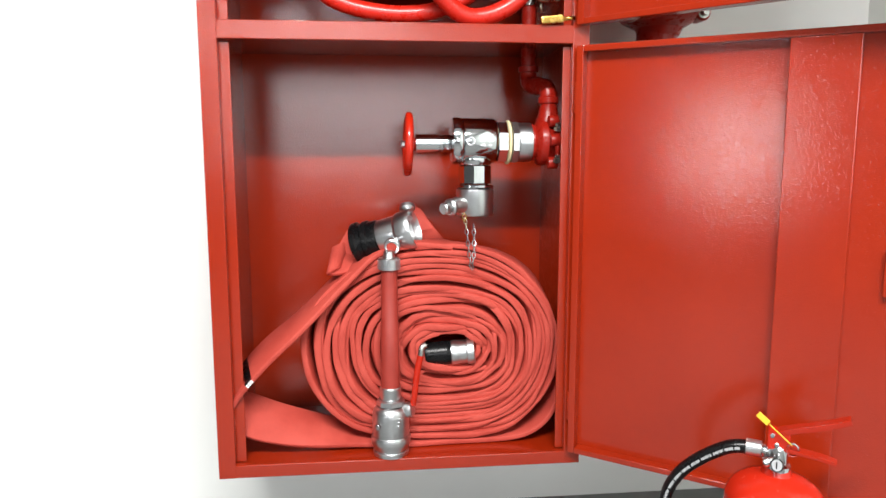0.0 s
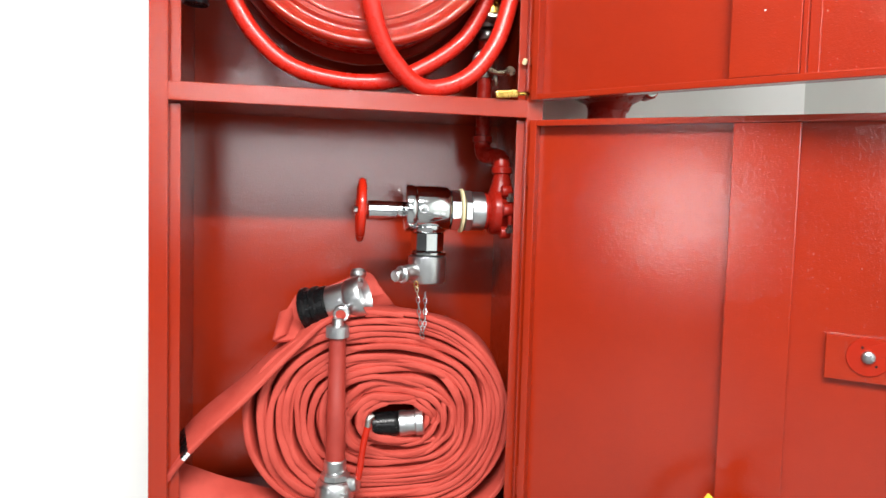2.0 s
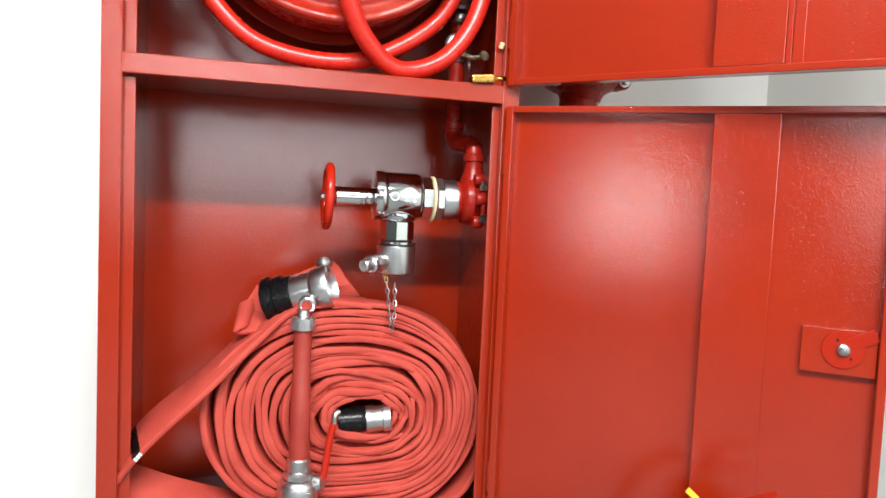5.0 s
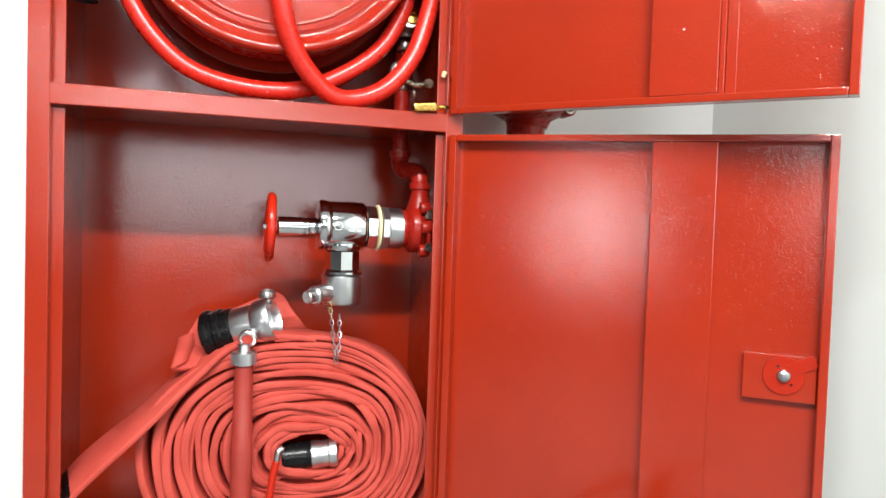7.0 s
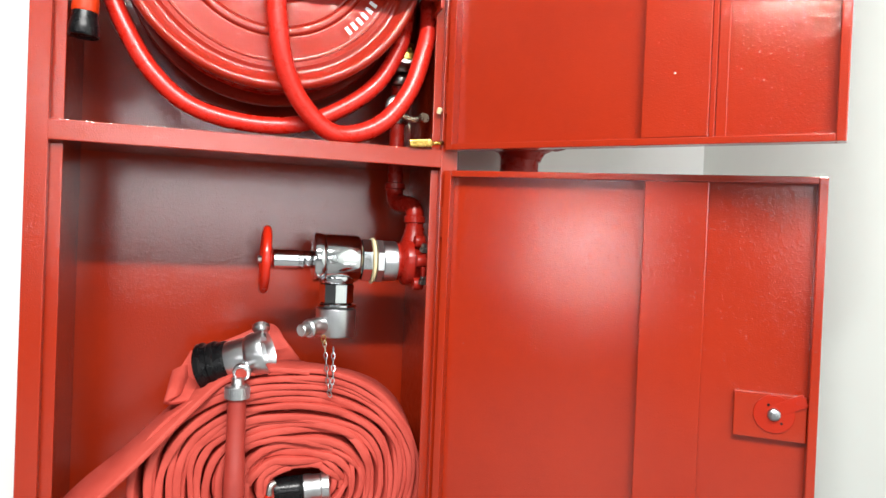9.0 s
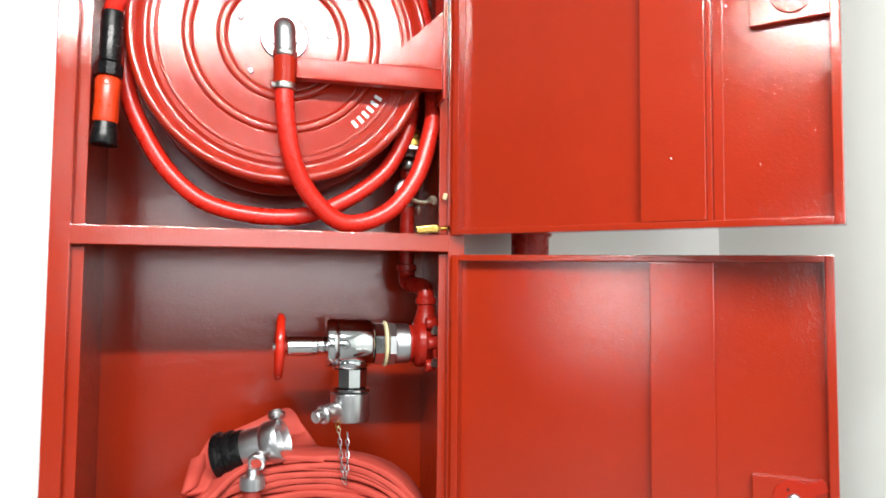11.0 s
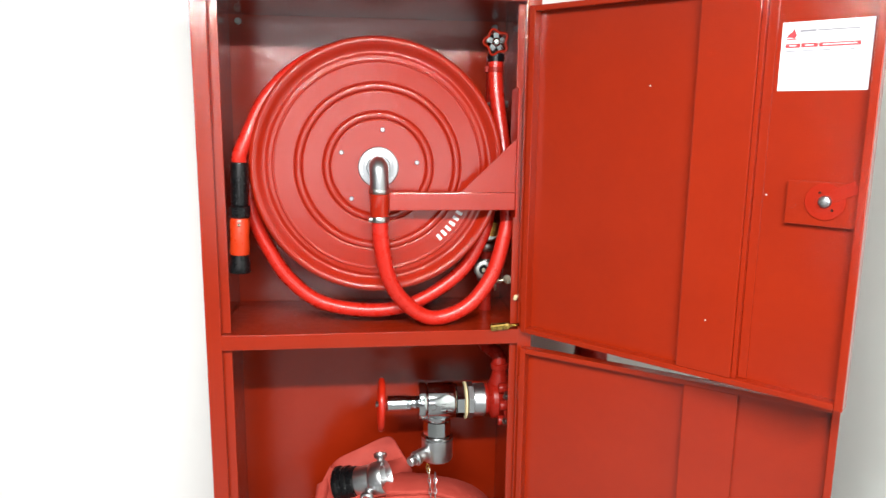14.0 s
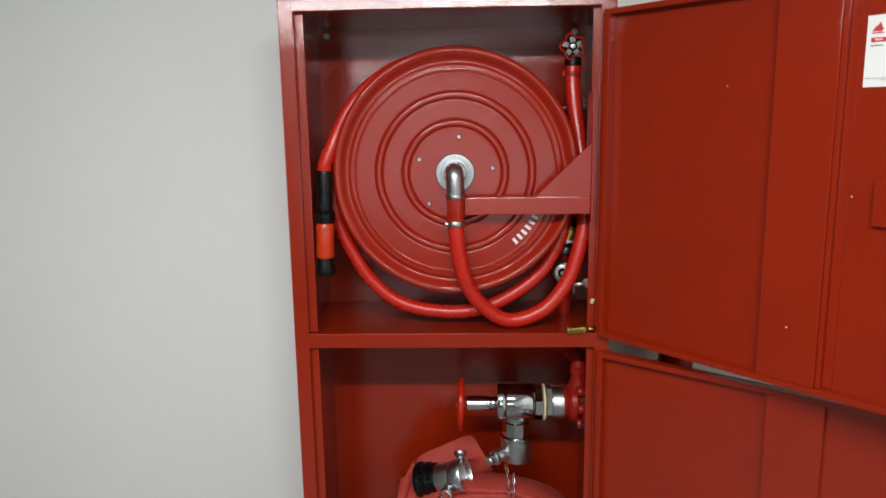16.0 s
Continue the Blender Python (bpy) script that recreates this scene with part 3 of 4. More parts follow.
# raised lettering that cannot be read: a round mark and rows of small bars
part("cast_mark", tube([(0.1505 + 0.008 * math.cos(a), VY - 0.0482, VZ + 0.002 + 0.008 * math.sin(a)) for a in (i * math.pi / 10 for i in range(20))], 0.0011, 6, None, True), CHROME, valve)
for row in range(3):
    for k in range(2):
        x0 = 0.171 + k * 0.016
        z0 = VZ + 0.010 - row * 0.0085
        yy = VY - math.sqrt(max(0.0, 0.0485 ** 2 - (z0 - VZ - 0.003) ** 2))
        part("cast_letter_bar", box(x0, x0 + 0.012 - 0.003 * ((row + k) % 2), yy - 0.0004, yy + 0.002, z0 - 0.0016, z0 + 0.0016, 0.0003), ALU, valve)
part("outlet_neck", lathe([(0.038, 0), (0.0385, -0.004), (0.0365, -0.011), (0.034, -0.014)], (0.166, VY, VZ - 0.034), "z", 32), CHROME, valve)
part("outlet_nut", lathe([(0.032, 0), (0.0365, -0.002), (0.0365, -0.038), (0.033, -0.04)], (0.166, VY, 0.9215), "z", 10, None, 0.2), CHROME, valve)
part("outlet_ring", lathe([(0.033, 0), (0.041, -0.002), (0.041, -0.006), (0.036, -0.008)], (0.166, VY, 0.8805), "z", 32), CHROME, valve)
part("outlet_cap", lathe([(0.034, 0), (0.0405, -0.003), (0.0405, -0.055), (0.0385, -0.059), (0.034, -0.060), (0.032, -0.052), (0, -0.052)], (0.166, VY, 0.8720), "z", 36), ALU, valve, "satin aluminium blank cap")
lug_bm = tube(smooth_path([(0.138, 0.108, 0.836), (0.122, 0.097, 0.837), (0.108, 0.088, 0.833)], 4), [0.018] * 2 + [0.017] * 3 + [0.016] * 4, 16)
lathe([(0.013, 0), (0.0185, 0.002), (0.019, 0.009), (0.016, 0.012)], (0.114, 0.092, 0.834), (-0.75, -0.6, -0.12), 20, lug_bm)
lathe([(0.012, 0.010), (0.0128, 0.012), (0.0128, 0.025), (0.011, 0.0275), (0, 0.0275)], (0.112, 0.0905, 0.834), (-0.75, -0.6, -0.12), 16, lug_bm)
part("cap_lug", lug_bm, ALU, valve, "cast aluminium cap lug")
eyelet = [(0.137 + 0.004 * math.cos(a), 0.080, 0.812 + 0.008 * math.sin(a)) for a in (i * math.pi / 8 for i in range(16))]
part("chain_ring", tube(eyelet, 0.0012, 6, None, True), BRASS, valve)


def chain_link(p, d, turn):
    """An oval wire link at p, lying along d."""
    d = Vector(d).normalized()
    side = d.cross(Vector((0, 1, 0))).normalized()
    if turn:
        side = d.cross(side)
    pts = []
    for i in range(12):
        a = 2 * math.pi * i / 12
        pts.append(Vector(p) + d * 0.0075 * math.cos(a) + side * 0.0034 * math.sin(a))
    return tube(pts, 0.0011, 5, None, True)


strand = smooth_path([(0.139, 0.079, 0.804), (0.1405, 0.060, 0.775), (0.143, 0.048, 0.74), (0.148, 0.044, 0.712), (0.153, 0.048, 0.74), (0.1545, 0.060, 0.77), (0.156, 0.074, 0.792)], 30)
acc, last, count = 0.0, strand[0], 0
for a, b in zip(strand, strand[1:]):
    acc += (b - a).length
    if acc > 0.0125 * count:
        part("chain_link", chain_link(b, b - a, count % 2), PALE_METAL if count < 2 else DULL_ALU, valve)
        count += 1

tee = thing("inlet_tee", (0.325, 0.128, 0.92), "red painted cast inlet fitting with steel bolts", "pipe fitting")
part("fitting_body", lathe([(0.0385, 0), (0.040, 0.004), (0.037, 0.010), (0.048, 0.016), (0.050, 0.020), (0.050, 0.032), (0.046, 0.036), (0.043, 0.05), (0.043, 0.0745)], (0.2865, VY, VZ), "x", 36), RED_PIPE, tee, "red painted cast body")
part("neck", lathe([(0.028, 0.036), (0.026, 0.055), (0.021, 0.068), (0.0195, 0.082)], (0.326, VY, VZ - 0.006), "z", 24), RED_PIPE, tee)
for dz, dy in ((0.044, -0.038), (-0.044, -0.036), (0.004, -0.055)):
    part("flange_ear", lathe([(0.012, 0), (0.013, 0.002), (0.013, 0.018), (0.012, 0.02)], (0.318, VY + dy, VZ + dz), "x", 16), RED_PIPE, tee)
for dz in (0.042, -0.046):
    ear = lathe([(0.009, -0.008), (0.009, 0.0), (0.006, 0.0), (0.006, 0.008), (0, 0.008)], (0.334, VY - 0.056, VZ + dz * 0.75), (0, -0.3, 1), 6)
    part("bolt", ear, STEEL, tee)
part("tie_rod", tube([(0.334, VY - 0.056, VZ - 0.035), (0.334, VY - 0.056, VZ + 0.018)], 0.0055, 10), RED_PIPE, tee)

# ---- the rolled lay-flat hose ----
hose = thing("lay_flat_hose", (0.067, 0.11, Z1), "rolled red woven lay-flat fire hose standing on edge", "fire hose")
TURNS, SEG = 18.77, 72
coil, widths = [], []
for i in range(int(TURNS * SEG) + 1):
    turn = i / SEG
    s = turn / TURNS
    a = -2 * math.pi * turn + radians(97)
    ax, az = 0.2725 + (0.060 - 0.2725) * s, 0.2095 + (0.0275 - 0.2095) * s
    cx, cz = 0.0665 + 0.040 * s, 0.545 - 0.021 * s
    ca, sa = math.cos(a), math.sin(a)
    p = 2.0 / (2.1 + 0.5 * s)
    if sa < 0:
        p = 2.0 / (2.1 + 0.5 * s + 0.8 * (-sa) * (1 - s))
    wob = 0.0016 * math.sin(a * 2 + turn * 1.7) + 0.002 * math.sin(a * 3 - turn * 2.3) * (1 - 0.4 * s) + 0.002 * (1 - 0.5 * s) * noise.noise((ca * 3, sa * 3, turn * 1.3)) + 0.001 * noise.noise((ca * 9, sa * 9, turn * 2.1))
    x = cx + math.copysign(abs(ca) ** p, ca) * (ax + wob)
    z = cz + math.copysign(abs(sa) ** p, sa) * (az + wob)
    y = 0.112 + 0.012 * noise.noise((ca * 1.3 + 4, sa * 1.3, turn * 0.9)) + 0.006 * noise.noise((ca * 2.0, sa * 2.0 + 3, turn * 2.9)) + 0.006 * s
    coil.append((x, y, max(z, Z1 + 0.014)))
    lean = 0.3 * noise.noise((ca, sa + 7, turn * 0.8)) - (0.5 * max(0.0, -ca) * (1 - turn) if turn < 1 else 0)
    widths.append((ca * lean * 0.05, 0.051, sa * lean * 0.05))
places = [Vector(p) for p in coil]
pitch = [(places[max(i, SEG)] - places[max(i, SEG) - SEG]).length for i in range(len(places))]
gaps = [(pitch[i] + pitch[min(i + SEG, len(pitch) - 1)]) / 2 for i in range(len(places))]
thicks = [max(0.005, min(0.015, g * (0.93 + 0.2 * noise.noise((p.x * 22, p.z * 22, i / SEG * 1.7))))) for i, (p, g) in enumerate(zip(places, gaps))]
part("hose_coil", ribbon(coil, widths, thicks), HOSE_CLOTH, hose, sharp=80)


def banded(rows, thick, steps=6, square=True):
    """A ribbon through rows of (place, half-width vector), both eased."""
    return ribbon(smooth_path([r[0] for r in rows], steps), smooth_path([r[1] for r in rows], steps), thick, None, square)


tail = [((0.11, 0.112, 0.750), (0, 0.0512, 0)), ((0.07, 0.112, 0.7545), (0, 0.0512, 0)), ((0.03, 0.112, 0.756), (0, 0.051, 0.001)), ((-0.05, 0.105, 0.741), (-0.003, 0.049, 0.004)), ((-0.121, 0.083, 0.685), (-0.006, 0.047, 0.007)), ((-0.20, 0.065, 0.608), (-0.007, 0.047, 0.009)), ((-0.275, 0.050, 0.543), (-0.009, 0.046, 0.012)),
        ((-0.322, 0.048, 0.492), (-0.010, 0.047, 0.010)), ((-0.343, 0.058, 0.452), (-0.004, 0.05, 0.004)), ((-0.340, 0.060, 0.424), (0.004, 0.046, 0.018)), ((-0.312, 0.066, 0.396), (0.012, 0.036, 0.030)), ((-0.255, 0.076, 0.372), (0.012, 0.036, 0.027)),
        ((-0.19, 0.089, 0.352), (0.008, 0.042, 0.019)), ((-0.10, 0.103, 0.333), (0.002, 0.049, 0.006)), ((0.0, 0.105, 0.3225), (0, 0.05, 0.001)), ((0.10, 0.110, 0.3225), (0, 0.05, 0)), ((0.20, 0.112, 0.3225), (0, 0.05, 0)), ((0.27, 0.110, 0.332), (0, 0.05, 0)), ((0.318, 0.108, 0.365), (0, 0.05, 0)), ((0.345, 0.110, 0.42), (0, 0.05, 0)), ((0.351, 0.112, 0.48), (0, 0.05, 0))]
part("hose_tail", banded(tail, 0.0105), HOSE_CLOTH, hose, sharp=80)
flap = [((-0.06, 0.134, 0.718), (0, 0.040, 0.010)), ((-0.118, 0.120, 0.715), (0.004, 0.038, 0.020)), ((-0.141, 0.115, 0.7155), (0.004, 0.038, 0.021)), ((-0.1465, 0.111, 0.719), (0.004, 0.038, 0.022)), ((-0.141, 0.109, 0.7235), (0.004, 0.038, 0.022)), ((-0.128, 0.120, 0.728), (0.005, 0.036, 0.024)), ((-0.112, 0.166, 0.736), (0.002, 0.030, 0.026)),
        ((-0.092, 0.207, 0.744), (-0.003, 0.020, 0.027)), ((-0.03, 0.226, 0.764), (-0.006, 0.016, 0.028)), ((0.040, 0.231, 0.789), (-0.010, 0.014, 0.031)), ((0.064, 0.226, 0.789), (-0.008, 0.014, 0.028)), ((0.088, 0.206, 0.768), (-0.014, 0.020, 0.018)), ((0.082, 0.184, 0.760), (-0.010, 0.028, 0.012)), ((0.03, 0.155, 0.764), (0, 0.044, 0.004))]
part("hose_end", banded(flap, 0.008, 6, False), HOSE_CLOTH, hose, sharp=80)
part("hose_root", banded([((-0.098, 0.148, 0.751), (-0.004, 0.012, 0.030)), ((-0.116, 0.156, 0.746), (-0.002, 0.018, 0.028)), ((-0.128, 0.165, 0.746), (0.002, 0.028, 0.026))], 0.010, 3), HOSE_CLOTH, hose, sharp=80)
# dark printed patch on the tail
patch_rows = [((-0.3110, 0.0480, 0.5055), (-0.0098, 0.0468, 0.0108)), ((-0.3165, 0.0478, 0.4990), (-0.0099, 0.0470, 0.0104)), ((-0.3220, 0.0480, 0.4920), (-0.0100, 0.0473, 0.0100))]
part("printed_patch", banded(patch_rows, 0.0124), BLACK, hose, "black printed patch")
for k in range(3):
    mark = box(-0.0035, 0.0035, -0.0005, 0.0005, -0.0022, 0.0022, 0.0003)
    mark.transform(Matrix.Translation((-0.3066 - 0.65 * 0.006 * (k - 1), 0.0003, 0.4886 - 0.76 * 0.006 * (k - 1))) @ pose(0, 0, 0, 0, 40, 0))
    part("patch_mark", mark, PAPER, hose)
# coupling on the outer end
ax_dir = Vector((0.90, -0.31, 0.28)).normalized()
O = Vector((-0.0915, 0.122, 0.752))
sleeve = [(0.030, 0.004), (0.043, 0.0), (0.0465, 0.003), (0.0470, 0.012), (0.0420, 0.016), (0.0415, 0.024), (0.0440, 0.027), (0.0440, 0.037), (0.0405, 0.040), (0.0400, 0.055), (0.036, 0.059)]
part("rubber_sleeve", lathe(sleeve, O, ax_dir, 36), BLACK, hose, "ribbed black rubber sleeve")
head = [(0.033, 0.056), (0.0365, 0.058), (0.0375, 0.062), (0.0375, 0.098), (0.0400, 0.101), (0.0420, 0.106), (0.0430, 0.124), (0.0428, 0.134), (0.0415, 0.136), (0.0395, 0.131), (0.0385, 0.119), (0.012, 0.116), (0, 0.116)]
part("coupling_head", lathe(head, O, ax_dir, 40), ALU, hose, "cast aluminium instantaneous coupling")
for out_dir, inset in ((Vector((-0.22, -0.88, -0.36)), HOSE_CLOTH), (Vector((0.30, 0.50, 0.85)), ALU)):
    out_dir = (out_dir - ax_dir * out_dir.dot(ax_dir)).normalized()
    base = O + ax_dir * (0.094 if inset is HOSE_CLOTH else 0.122)
    lug = lathe([(0.0105, 0.030), (0.0095, 0.046), (0.0140, 0.050), (0.0172, 0.053), (0.0172, 0.060), (0.0150, 0.062), (0.0112, 0.0622), (0.0108, 0.0605), (0, 0.0605)], base, out_dir, 22)
    part("coupling_lug", lug, ALU, hose)
    part("lug_inset", lathe([(0.0105, 0), (0.0105, 0.0008), (0, 0.0008)], base + out_dir * 0.0607, out_dir, 18), inset, hose)
# coupling at the heart of the roll
I0, idir = Vector((0.053, 0.088, 0.513)), Vector((1, -0.12, 0.09)).normalized()
part("inner_sleeve", lathe([(0.020, 0), (0.0255, 0.001), (0.0265, 0.006), (0.0255, 0.012), (0.0265, 0.02), (0.0255, 0.03), (0.0265, 0.04), (0.0255, 0.055), (0.024, 0.057)], I0, idir, 28), BLACK, hose, "ribbed black rubber sleeve")
part("inner_coupling", lathe([(0.024, 0.056), (0.0265, 0.058), (0.0265, 0.070), (0.025, 0.073), (0.025, 0.090), (0.028, 0.092), (0.028, 0.106), (0.0255, 0.108), (0.024, 0.104), (0, 0.09)], I0, idir, 28), ALU, hose, "aluminium male coupling")

# ---- the branch pipe standing before the roll ----
branch = thing("branch_pipe", (-0.024, 0.03, Z1), "aluminium and red branch pipe nozzle with a lever valve", "branch pipe")
BX, BY = -0.0245, 0.033


def up(prof, dx=0.0, n=32, twist=0.0):
    return lathe(prof, (BX + dx, BY, 0), "z", n, None, twist)


part("foot_ring", up([(0.032, Z1), (0.0375, Z1 + 0.001), (0.0375, Z1 + 0.008), (0.035, Z1 + 0.010)]), ALU, branch)
part("base_ring", up([(0.034, Z1 + 0.010), (0.0365, Z1 + 0.013), (0.0385, Z1 + 0.021), (0.0412, Z1 + 0.026), (0.0418, Z1 + 0.030), (0.0418, Z1 + 0.038), (0.040, Z1 + 0.042)]), ALU, branch)
part("valve_body", up([(0.038, 0.357), (0.0388, 0.360), (0.0388, 0.398), (0.0378, 0.410), (0.0345, 0.418), (0.029, 0.422)]), ALU, branch, "cast aluminium ball valve body")
part("top_nut", up([(0.026, 0.422), (0.0295, 0.424), (0.0295, 0.434), (0.026, 0.437)], 0, 8), ALU, branch)
part("neck", up([(0.0215, 0.437), (0.0225, 0.439), (0.0225, 0.460), (0.020, 0.463)]), ALU, branch)
part("tube", up([(0.0195, 0.462), (0.0195, 0.50), (0.0185, 0.60), (0.0175, 0.602), (0.0168, 0.69), (0.0160, 0.712)]), TUBE_RED, branch, "matt red tapered tube")
collar_bm = up([(0.0170, 0.7105), (0.0222, 0.712), (0.0222, 0.733), (0.0205, 0.735), (0.012, 0.736)], 0, 40)
for k in range(30):
    a = 2 * math.pi * k / 30
    ridge = box(0.0215, 0.0232, -0.0011, 0.0011, 0.7128, 0.7322)
    ridge.transform(Matrix.Translation((BX, BY, 0)) @ pose(0, 0, 0, 0, 0, math.degrees(a)))
    merge(collar_bm, ridge)
part("tip_collar", collar_bm, ALU, branch, "knurled aluminium collar")
part("tip", up([(0.0125, 0.7355), (0.0115, 0.740), (0.0105, 0.748), (0.0085, 0.750), (0, 0.749)]), ALU, branch)
part("lever_boss", lathe([(0.016, 0), (0.017, 0.003), (0.015, 0.016), (0.010, 0.019), (0, 0.019)], (BX + 0.030, BY - 0.006, 0.412), (0.9, -0.35, 0.2), 20), ALU, branch)
lever = smooth_path([(BX + 0.046, BY - 0.010, 0.424), (BX + 0.050, BY - 0.012, 0.45), (BX + 0.056, BY - 0.014, 0.50), (BX + 0.063, BY - 0.015, 0.532)], 5)
part("lever", tube(lever, 0.0068, 14), RED_PLASTIC, branch, "red coated lever")
part("lever_end", tube(smooth_path([(BX + 0.0628, BY - 0.015, 0.531), (BX + 0.0655, BY - 0.014, 0.548), (BX + 0.073, BY - 0.010, 0.552)], 5), 0.0062, 14), STEEL, branch)
for k in range(3):
    part("cast_mark", box(BX + 0.012, BX + 0.021 - 0.002 * k, BY - 0.0375, BY - 0.030, 0.402 - 0.008 * k, 0.406 - 0.008 * k, 0.001), ALU, branch)
part("body_screw", lathe([(0.006, 0), (0.006, 0.003), (0, 0.004)], (BX - 0.028, BY - 0.030, 0.386), (-0.65, -0.75, 0), 12), ALU, branch)

# ---- the riser beside the cabinet ----
riser = thing("riser_pipe", (0.60, 0.225, 0.92), "dark red painted riser pipe with a bolted flange", "pipe")
part("pipe", tube([(0.603, 0.225, 1.02), (0.603, 0.225, TOP_Z - 0.003)], 0.045, 28), RED_PIPE, riser)
elbow_r = smooth_path([(0.60, 0.225, 1.05), (0.60, 0.225, 1.0), (0.585, 0.222, 0.968), (0.545, 0.21, 0.952), (0.48, 0.19, 0.95), (0.377, 0.16, 0.95)], 6)
part("elbow", tube(elbow_r, 0.045, 24), RED_PIPE, riser)
part("flange", lathe([(0.0455, -0.03), (0.054, -0.012), (0.084, 0.004), (0.094, 0.014), (0.094, 0.034), (0.09, 0.036)], (0.608, 0.225, 1.243), "z", 40), RED_PIPE, riser)
part("flange", lathe([(0.09, 0.0375), (0.094, 0.039), (0.094, 0.057), (0.055, 0.065)], (0.608, 0.225, 1.243), "z", 40), RED_PIPE, riser)
for sx in (-1, 1):
    part("flange_ear", lathe([(0.014, 0), (0.0175, 0.003), (0.0175, 0.040), (0.014, 0.043)], (0.608 + sx * 0.077, 0.205, 1.257), (0, -1, 0), 18), RED_PIPE, riser)
    part("washer", lathe([(0.0120, 0), (0.0125, 0.001), (0.0125, 0.003), (0, 0.003)], (0.608 + sx * 0.077, 0.1625, 1.257), (0, -1, 0), 18), STEEL, riser)
    bolt((0.608 + sx * 0.077, 0.1598, 1.257), (0, -1, 0), 0.0088, riser, STEEL, "flange_bolt", 1.2)

# ---- the extinguisher on the floor ----
ext = thing("fire_extinguisher", (0.584, -0.372, FLOOR_Z), "red portable fire extinguisher standing on the grey floor", "fire extinguisher")
EX, EY = 0.584, -0.372
part("cylinder", lathe([(0.070, FLOOR_Z), (0.076, FLOOR_Z + 0.002), (0.076, FLOOR_Z + 0.022), (0.0755, FLOOR_Z + 0.03), (0.077, FLOOR_Z + 0.045), (0.077, 0.374), (0.0765, 0.386), (0.074, 0.399), (0.067, 0.412), (0.055, 0.423), (0.039, 0.431), (0.023, 0.436), (0.020, 0.446)], (EX, EY, 0), "z", 48), RED_PLASTIC, ext, "glossy red cylinder", 50)
part("neck_ring", lathe([(0.020, 0.4545), (0.0215, 0.456), (0.0215, 0.4680), (0.017, 0.4710)], (EX, EY, 0), "z", 24), CHROME, ext)
part("valve_head", merge(lathe([(0.015, 0.4700), (0.016, 0.4720), (0.016, 0.4960), (0.013, 0.5000)], (EX, EY, 0), "z", 20), box(EX - 0.026, EX + 0.010, EY - 0.008, EY + 0.008, 0.4790, 0.4960, 0.002)), CHROME, ext, "chromed valve head")
gauge = lathe([(0.007, 0), (0.0105, 0.002), (0.0115, 0.010), (0.0112, 0.013), (0.0094, 0.013), (0.0088, 0.0115), (0, 0.0115)], (EX - 0.002, EY - 0.016, 0.4740), (0, -1, 0.2), 28)
part("gauge_face", lathe([(0.0087, 0), (0.0087, 0.0006), (0, 0.0006)], (EX - 0.002, EY - 0.0275, 0.4763), (0, -1, 0.2), 24), PRINT_PALE, ext, "pale grey gauge face")
part("pressure_gauge", gauge, CHROME, ext)
part("gauge_needle", box(EX - 0.0035, EX - 0.0015, EY - 0.0292, EY - 0.0284, 0.4710, 0.4820), BLACK, ext)


def handle(z0, z1, x1, name, thick):
    pts = smooth_path([(EX - 0.016, EY, z0), (EX + 0.02, EY - 0.004, z0 + 0.3 * (z1 - z0)), (EX + 0.07, EY - 0.008, z0 + 0.66 * (z1 - z0)), (x1, EY - 0.010, z1)], 5)
    return part(name, ribbon(pts, [(0, 0.0105, 0)] * len(pts), thick), RED_SMOOTH, ext, "red coated metal lever", 60)


handle(0.5170, 0.5600, EX + 0.110, "squeeze_lever", 0.009)
handle(0.5000, 0.4890, EX + 0.092, "carry_handle", 0.006)
part("lever_bracket", box(EX - 0.020, EX + 0.018, EY - 0.0125, EY + 0.0125, 0.4940, 0.5260, 0.003), RED_PLASTIC, ext)
for px, pz in ((EX - 0.004, 0.5030), (EX - 0.012, 0.5180)):
    bolt((px, EY - 0.0125, pz), (0, -1, 0), 0.004, ext, CHROME, "rivet")
part("hose_ferrule", lathe([(0.0125, 0), (0.0135, 0.001), (0.0135, 0.026), (0.0125, 0.027)], (EX - 0.029, EY, 0.4875), (-1, 0, 0.02), 24), ALU, ext)
part("hose_nut", lathe([(0.009, 0), (0.010, 0.001), (0.010, 0.014), (0.009, 0.015)], (EX - 0.016, EY - 0.001, 0.4875), (-1, 0, 0.02), 6), CHROME, ext)
jet = lathe([(0.005, 0), (0.006, 0.012), (0.009, 0.014), (0.009, 0.022), (0.006, 0.024), (0, 0.024)], (EX - 0.004, EY - 0.012, 0.4800), (-1, -0.35, -0.35), 14)
part("safety_valve", jet, CHROME, ext)
hose_pts = smooth_path([(EX - 0.050, EY, 0.4880), (EX - 0.085, EY - 0.002, 0.4830), (EX - 0.135, EY - 0.004, 0.455), (EX - 0.175, EY - 0.006, 0.418), (EX - 0.195, EY - 0.006, 0.37), (EX - 0.19, EY - 0.006, 0.30), (EX - 0.135, EY - 0.008, 0.22), (EX - 0.105, EY - 0.01, 0.15)], 6)
part("discharge_hose", tube(hose_pts, 0.0115, 18), BLACK, ext, "black rubber discharge hose with white print")
fine_pts = [hose_pts[k].lerp(hose_pts[k + 1], q / 3) for k in range(3, 30) for q in range(3)]
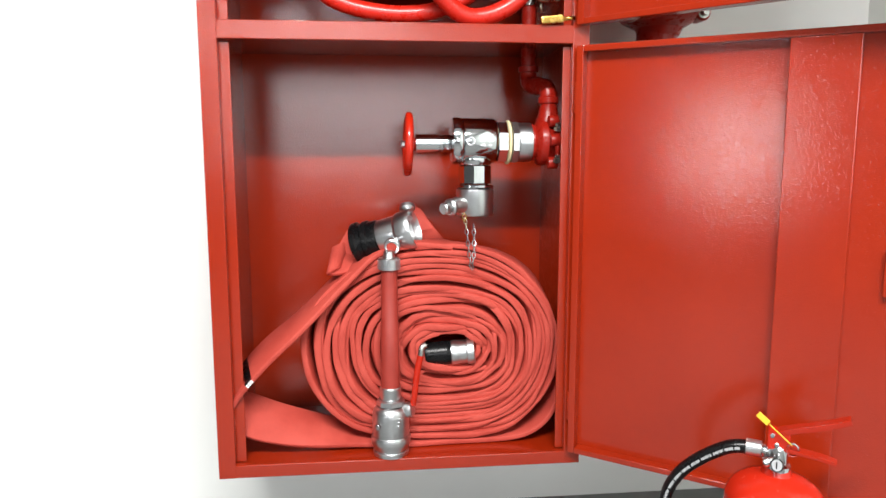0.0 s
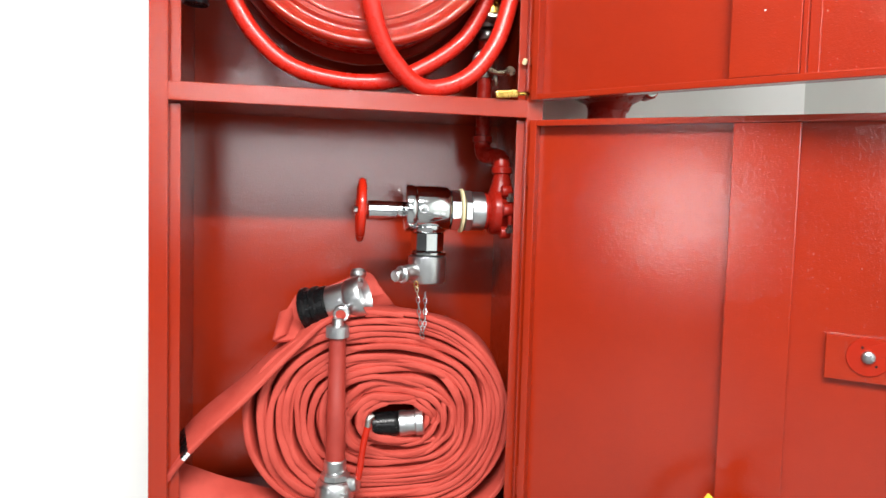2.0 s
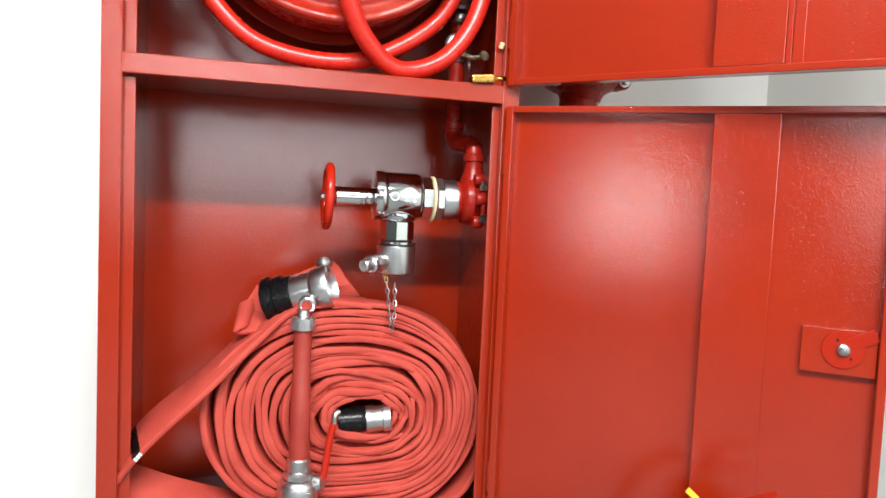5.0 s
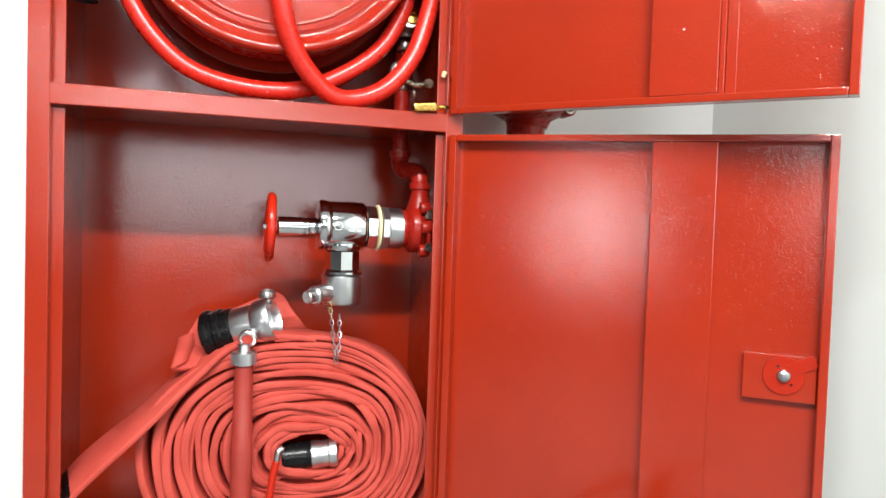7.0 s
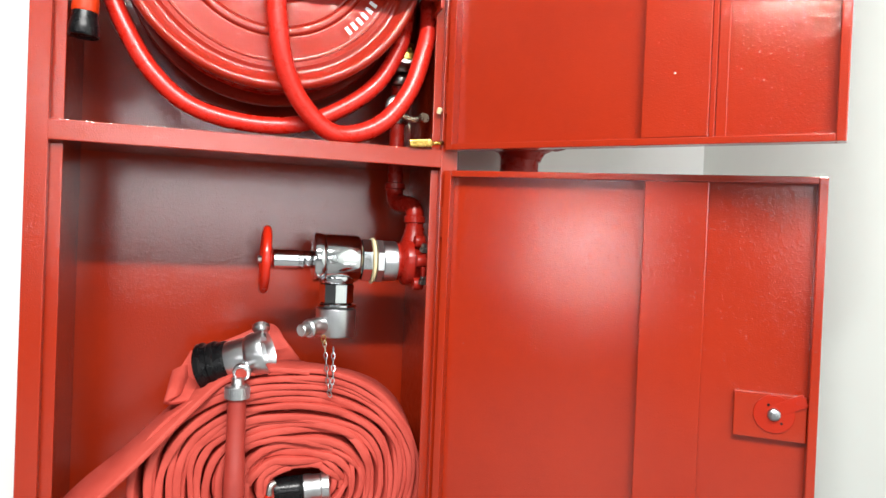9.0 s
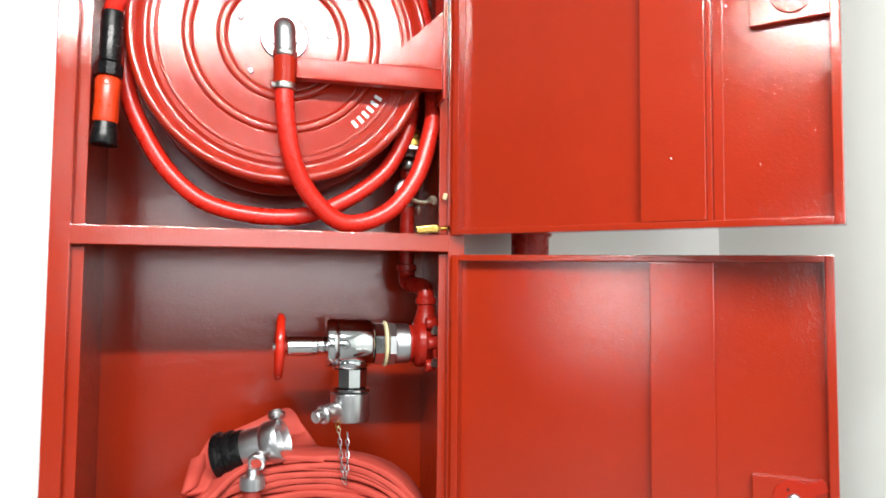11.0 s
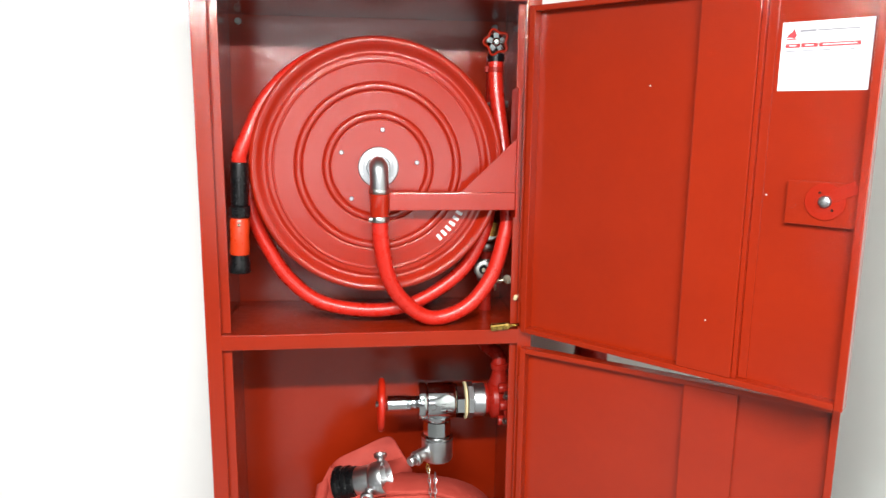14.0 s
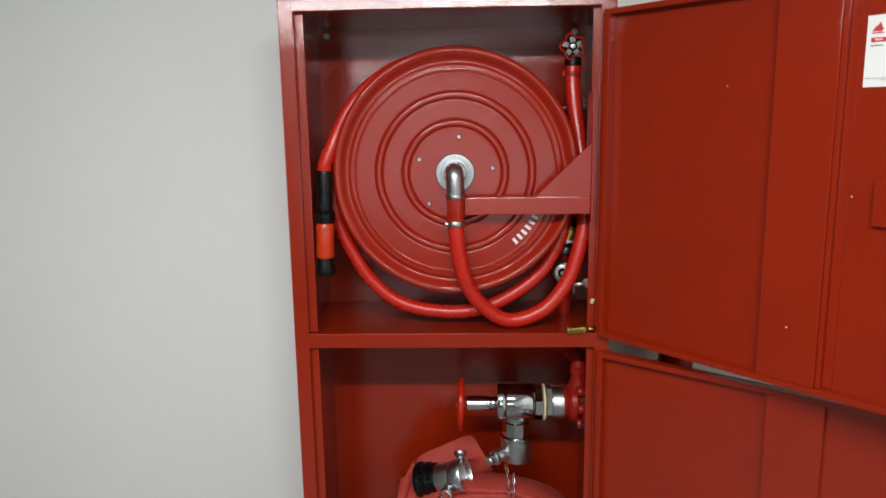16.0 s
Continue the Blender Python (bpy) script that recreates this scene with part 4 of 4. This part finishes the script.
for k in range(1, len(fine_pts) - 1):
    if k % 7 == 5:
        continue
    p, d = fine_pts[k], (fine_pts[k + 1] - fine_pts[k - 1]).normalized()
    side = Vector((0, -1, 0.0))
    bm = box(-0.0011 - 0.0004 * (k % 3), 0.0011, -0.0004, 0.0004, -0.0024, 0.0024 - 0.001 * (k % 2))
    m = Matrix((d, -side, d.cross(-side))).transposed().to_4x4()
    bm.transform(Matrix.Translation(p + side * 0.0115) @ m)
    part("hose_print_bar", bm, PRINT_PALE, ext)
part("discharge_nozzle", lathe([(0.012, 0), (0.014, 0.01), (0.012, 0.05), (0.009, 0.055)], hose_pts[-1] - Vector((-0.004, 0, 0.045)), (-0.2, 0, 1), 18), BLACK, ext)
ring_c = Vector((EX + 0.022, EY - 0.014, 0.5000))
part("pull_ring", tube([ring_c + Vector((0.0095 * math.cos(a), -0.004 * math.sin(a), 0.0115 * math.sin(a))) for a in (i * math.pi / 10 for i in range(20))], 0.0015, 6, None, True), CHROME, ext)
part("seal_tie", tube(smooth_path([(EX + 0.020, EY - 0.018, 0.5090), (EX - 0.004, EY - 0.021, 0.5280), (EX - 0.018, EY - 0.022, 0.5390)], 4), 0.0011, 6), YELLOW, ext)
tag_bm = box(-0.0115, 0.0115, -0.001, 0.001, -0.005, 0.005, 0.0008)
tag_bm.transform(Matrix.Translation((EX - 0.029, EY - 0.022, 0.5470)) @ pose(0, 0, 0, 0, 36, 0))
part("seal_tag", tag_bm, YELLOW, ext, "yellow plastic seal tag")

head_turn = Matrix.Translation((EX + 0.002, EY, -0.017)) @ pose(0, 0, 0, 0, 0, -32) @ Matrix.Diagonal((0.87, 1, 1, 1)) @ Matrix.Translation((-EX, -EY, 0))
for ob in ext.children:
    if ob.name.split(".")[0] != "cylinder":
        ob.data.transform(head_turn)

# ---- the inspection card on the upper door ----
card = thing("inspection_card", UPPER @ Vector((0.58, -0.0016, 1.732)), "white printed inspection card stuck to the red door", "card")


def on_door(name, u0, u1, z0, z1, mat, lift, label=""):
    m = UPPER @ Matrix.Translation((0.5105, 0, 0.0184)) @ Matrix.Diagonal((1.037, 1, 1, 1)) @ Matrix.Translation((-0.5055, 0, 0))
    return part(name, door_part(box(u0, u1, -lift, -lift + 0.0007, z0, z1), m), mat, card, label)


on_door("sheet", 0.5055, 0.6395, 1.721, 1.836, PAPER, 0.0008)
on_door("heading_bar", 0.5325, 0.5575, 1.8185, 1.8225, PRINT_GREY, 0.0013)
on_door("heading_bar", 0.5591, 0.6199, 1.8193, 1.8217, PRINT_GREY, 0.0013)
on_door("text_bar", 0.5325, 0.5908, 1.8125, 1.8138, PRINT_GREY, 0.0013)
on_door("text_bar", 0.5128, 0.5294, 1.8065, 1.8085, PRINT_RED, 0.0013)
for u0, u1 in ((0.5123, 0.5351), (0.5362, 0.5617), (0.5627, 0.6230)):
    on_door("table_heading", u0, u1, 1.793, 1.800, PRINT_RED, 0.0013, "red table heading")
    on_door("text_bar", u0 + 0.006, u1 - 0.006, 1.7958, 1.7975, PAPER, 0.0016)
for u0, u1 in ((0.5123, 0.5294), (0.5362, 0.5565), (0.5627, 0.5814), (0.5887, 0.5991), (0.6074, 0.6157)):
    on_door("entry_bar", u0, u1, 1.7865, 1.7885, PRINT_GREY, 0.0013)
on_door("text_bar", 0.5086, 0.62, 1.7345, 1.7355, PRINT_GREY, 0.0013)
on_door("text_bar", 0.5294, 0.6126, 1.7315, 1.7323, PRINT_GREY, 0.0013)
mark = bmesh.new()
shape = [(0, 0), (0.006, 0.001), (0.013, -0.001), (0.017, 0.004), (0.014, 0.009), (0.012, 0.016), (0.008, 0.010), (0.003, 0.006)]
mark.faces.new([mark.verts.new((0.5181 + u, -0.0016, 1.8279 + z)) for u, z in shape])
part("printed_mark", door_part(mark, UPPER), PRINT_RED, card)
# chips in the paint
for m, u, z in ((UPPER, 0.274, 1.753), (UPPER, 0.425, 1.309), (UPPER, 0.508, 1.556)):
    chip = thing("paint_chip", m @ Vector((u, -0.001, z)), "small pale chip in the red paint", "paint chip", "paint chips")
    part("chip", door_part(lathe([(0.0016, 0), (0.0013, 0.0008), (0, 0.001)], (u, (-0.0226 if 0.3735 < u < 0.479 else 0.0008), z), (0, -1, 0), 7), m), WHITE, chip)
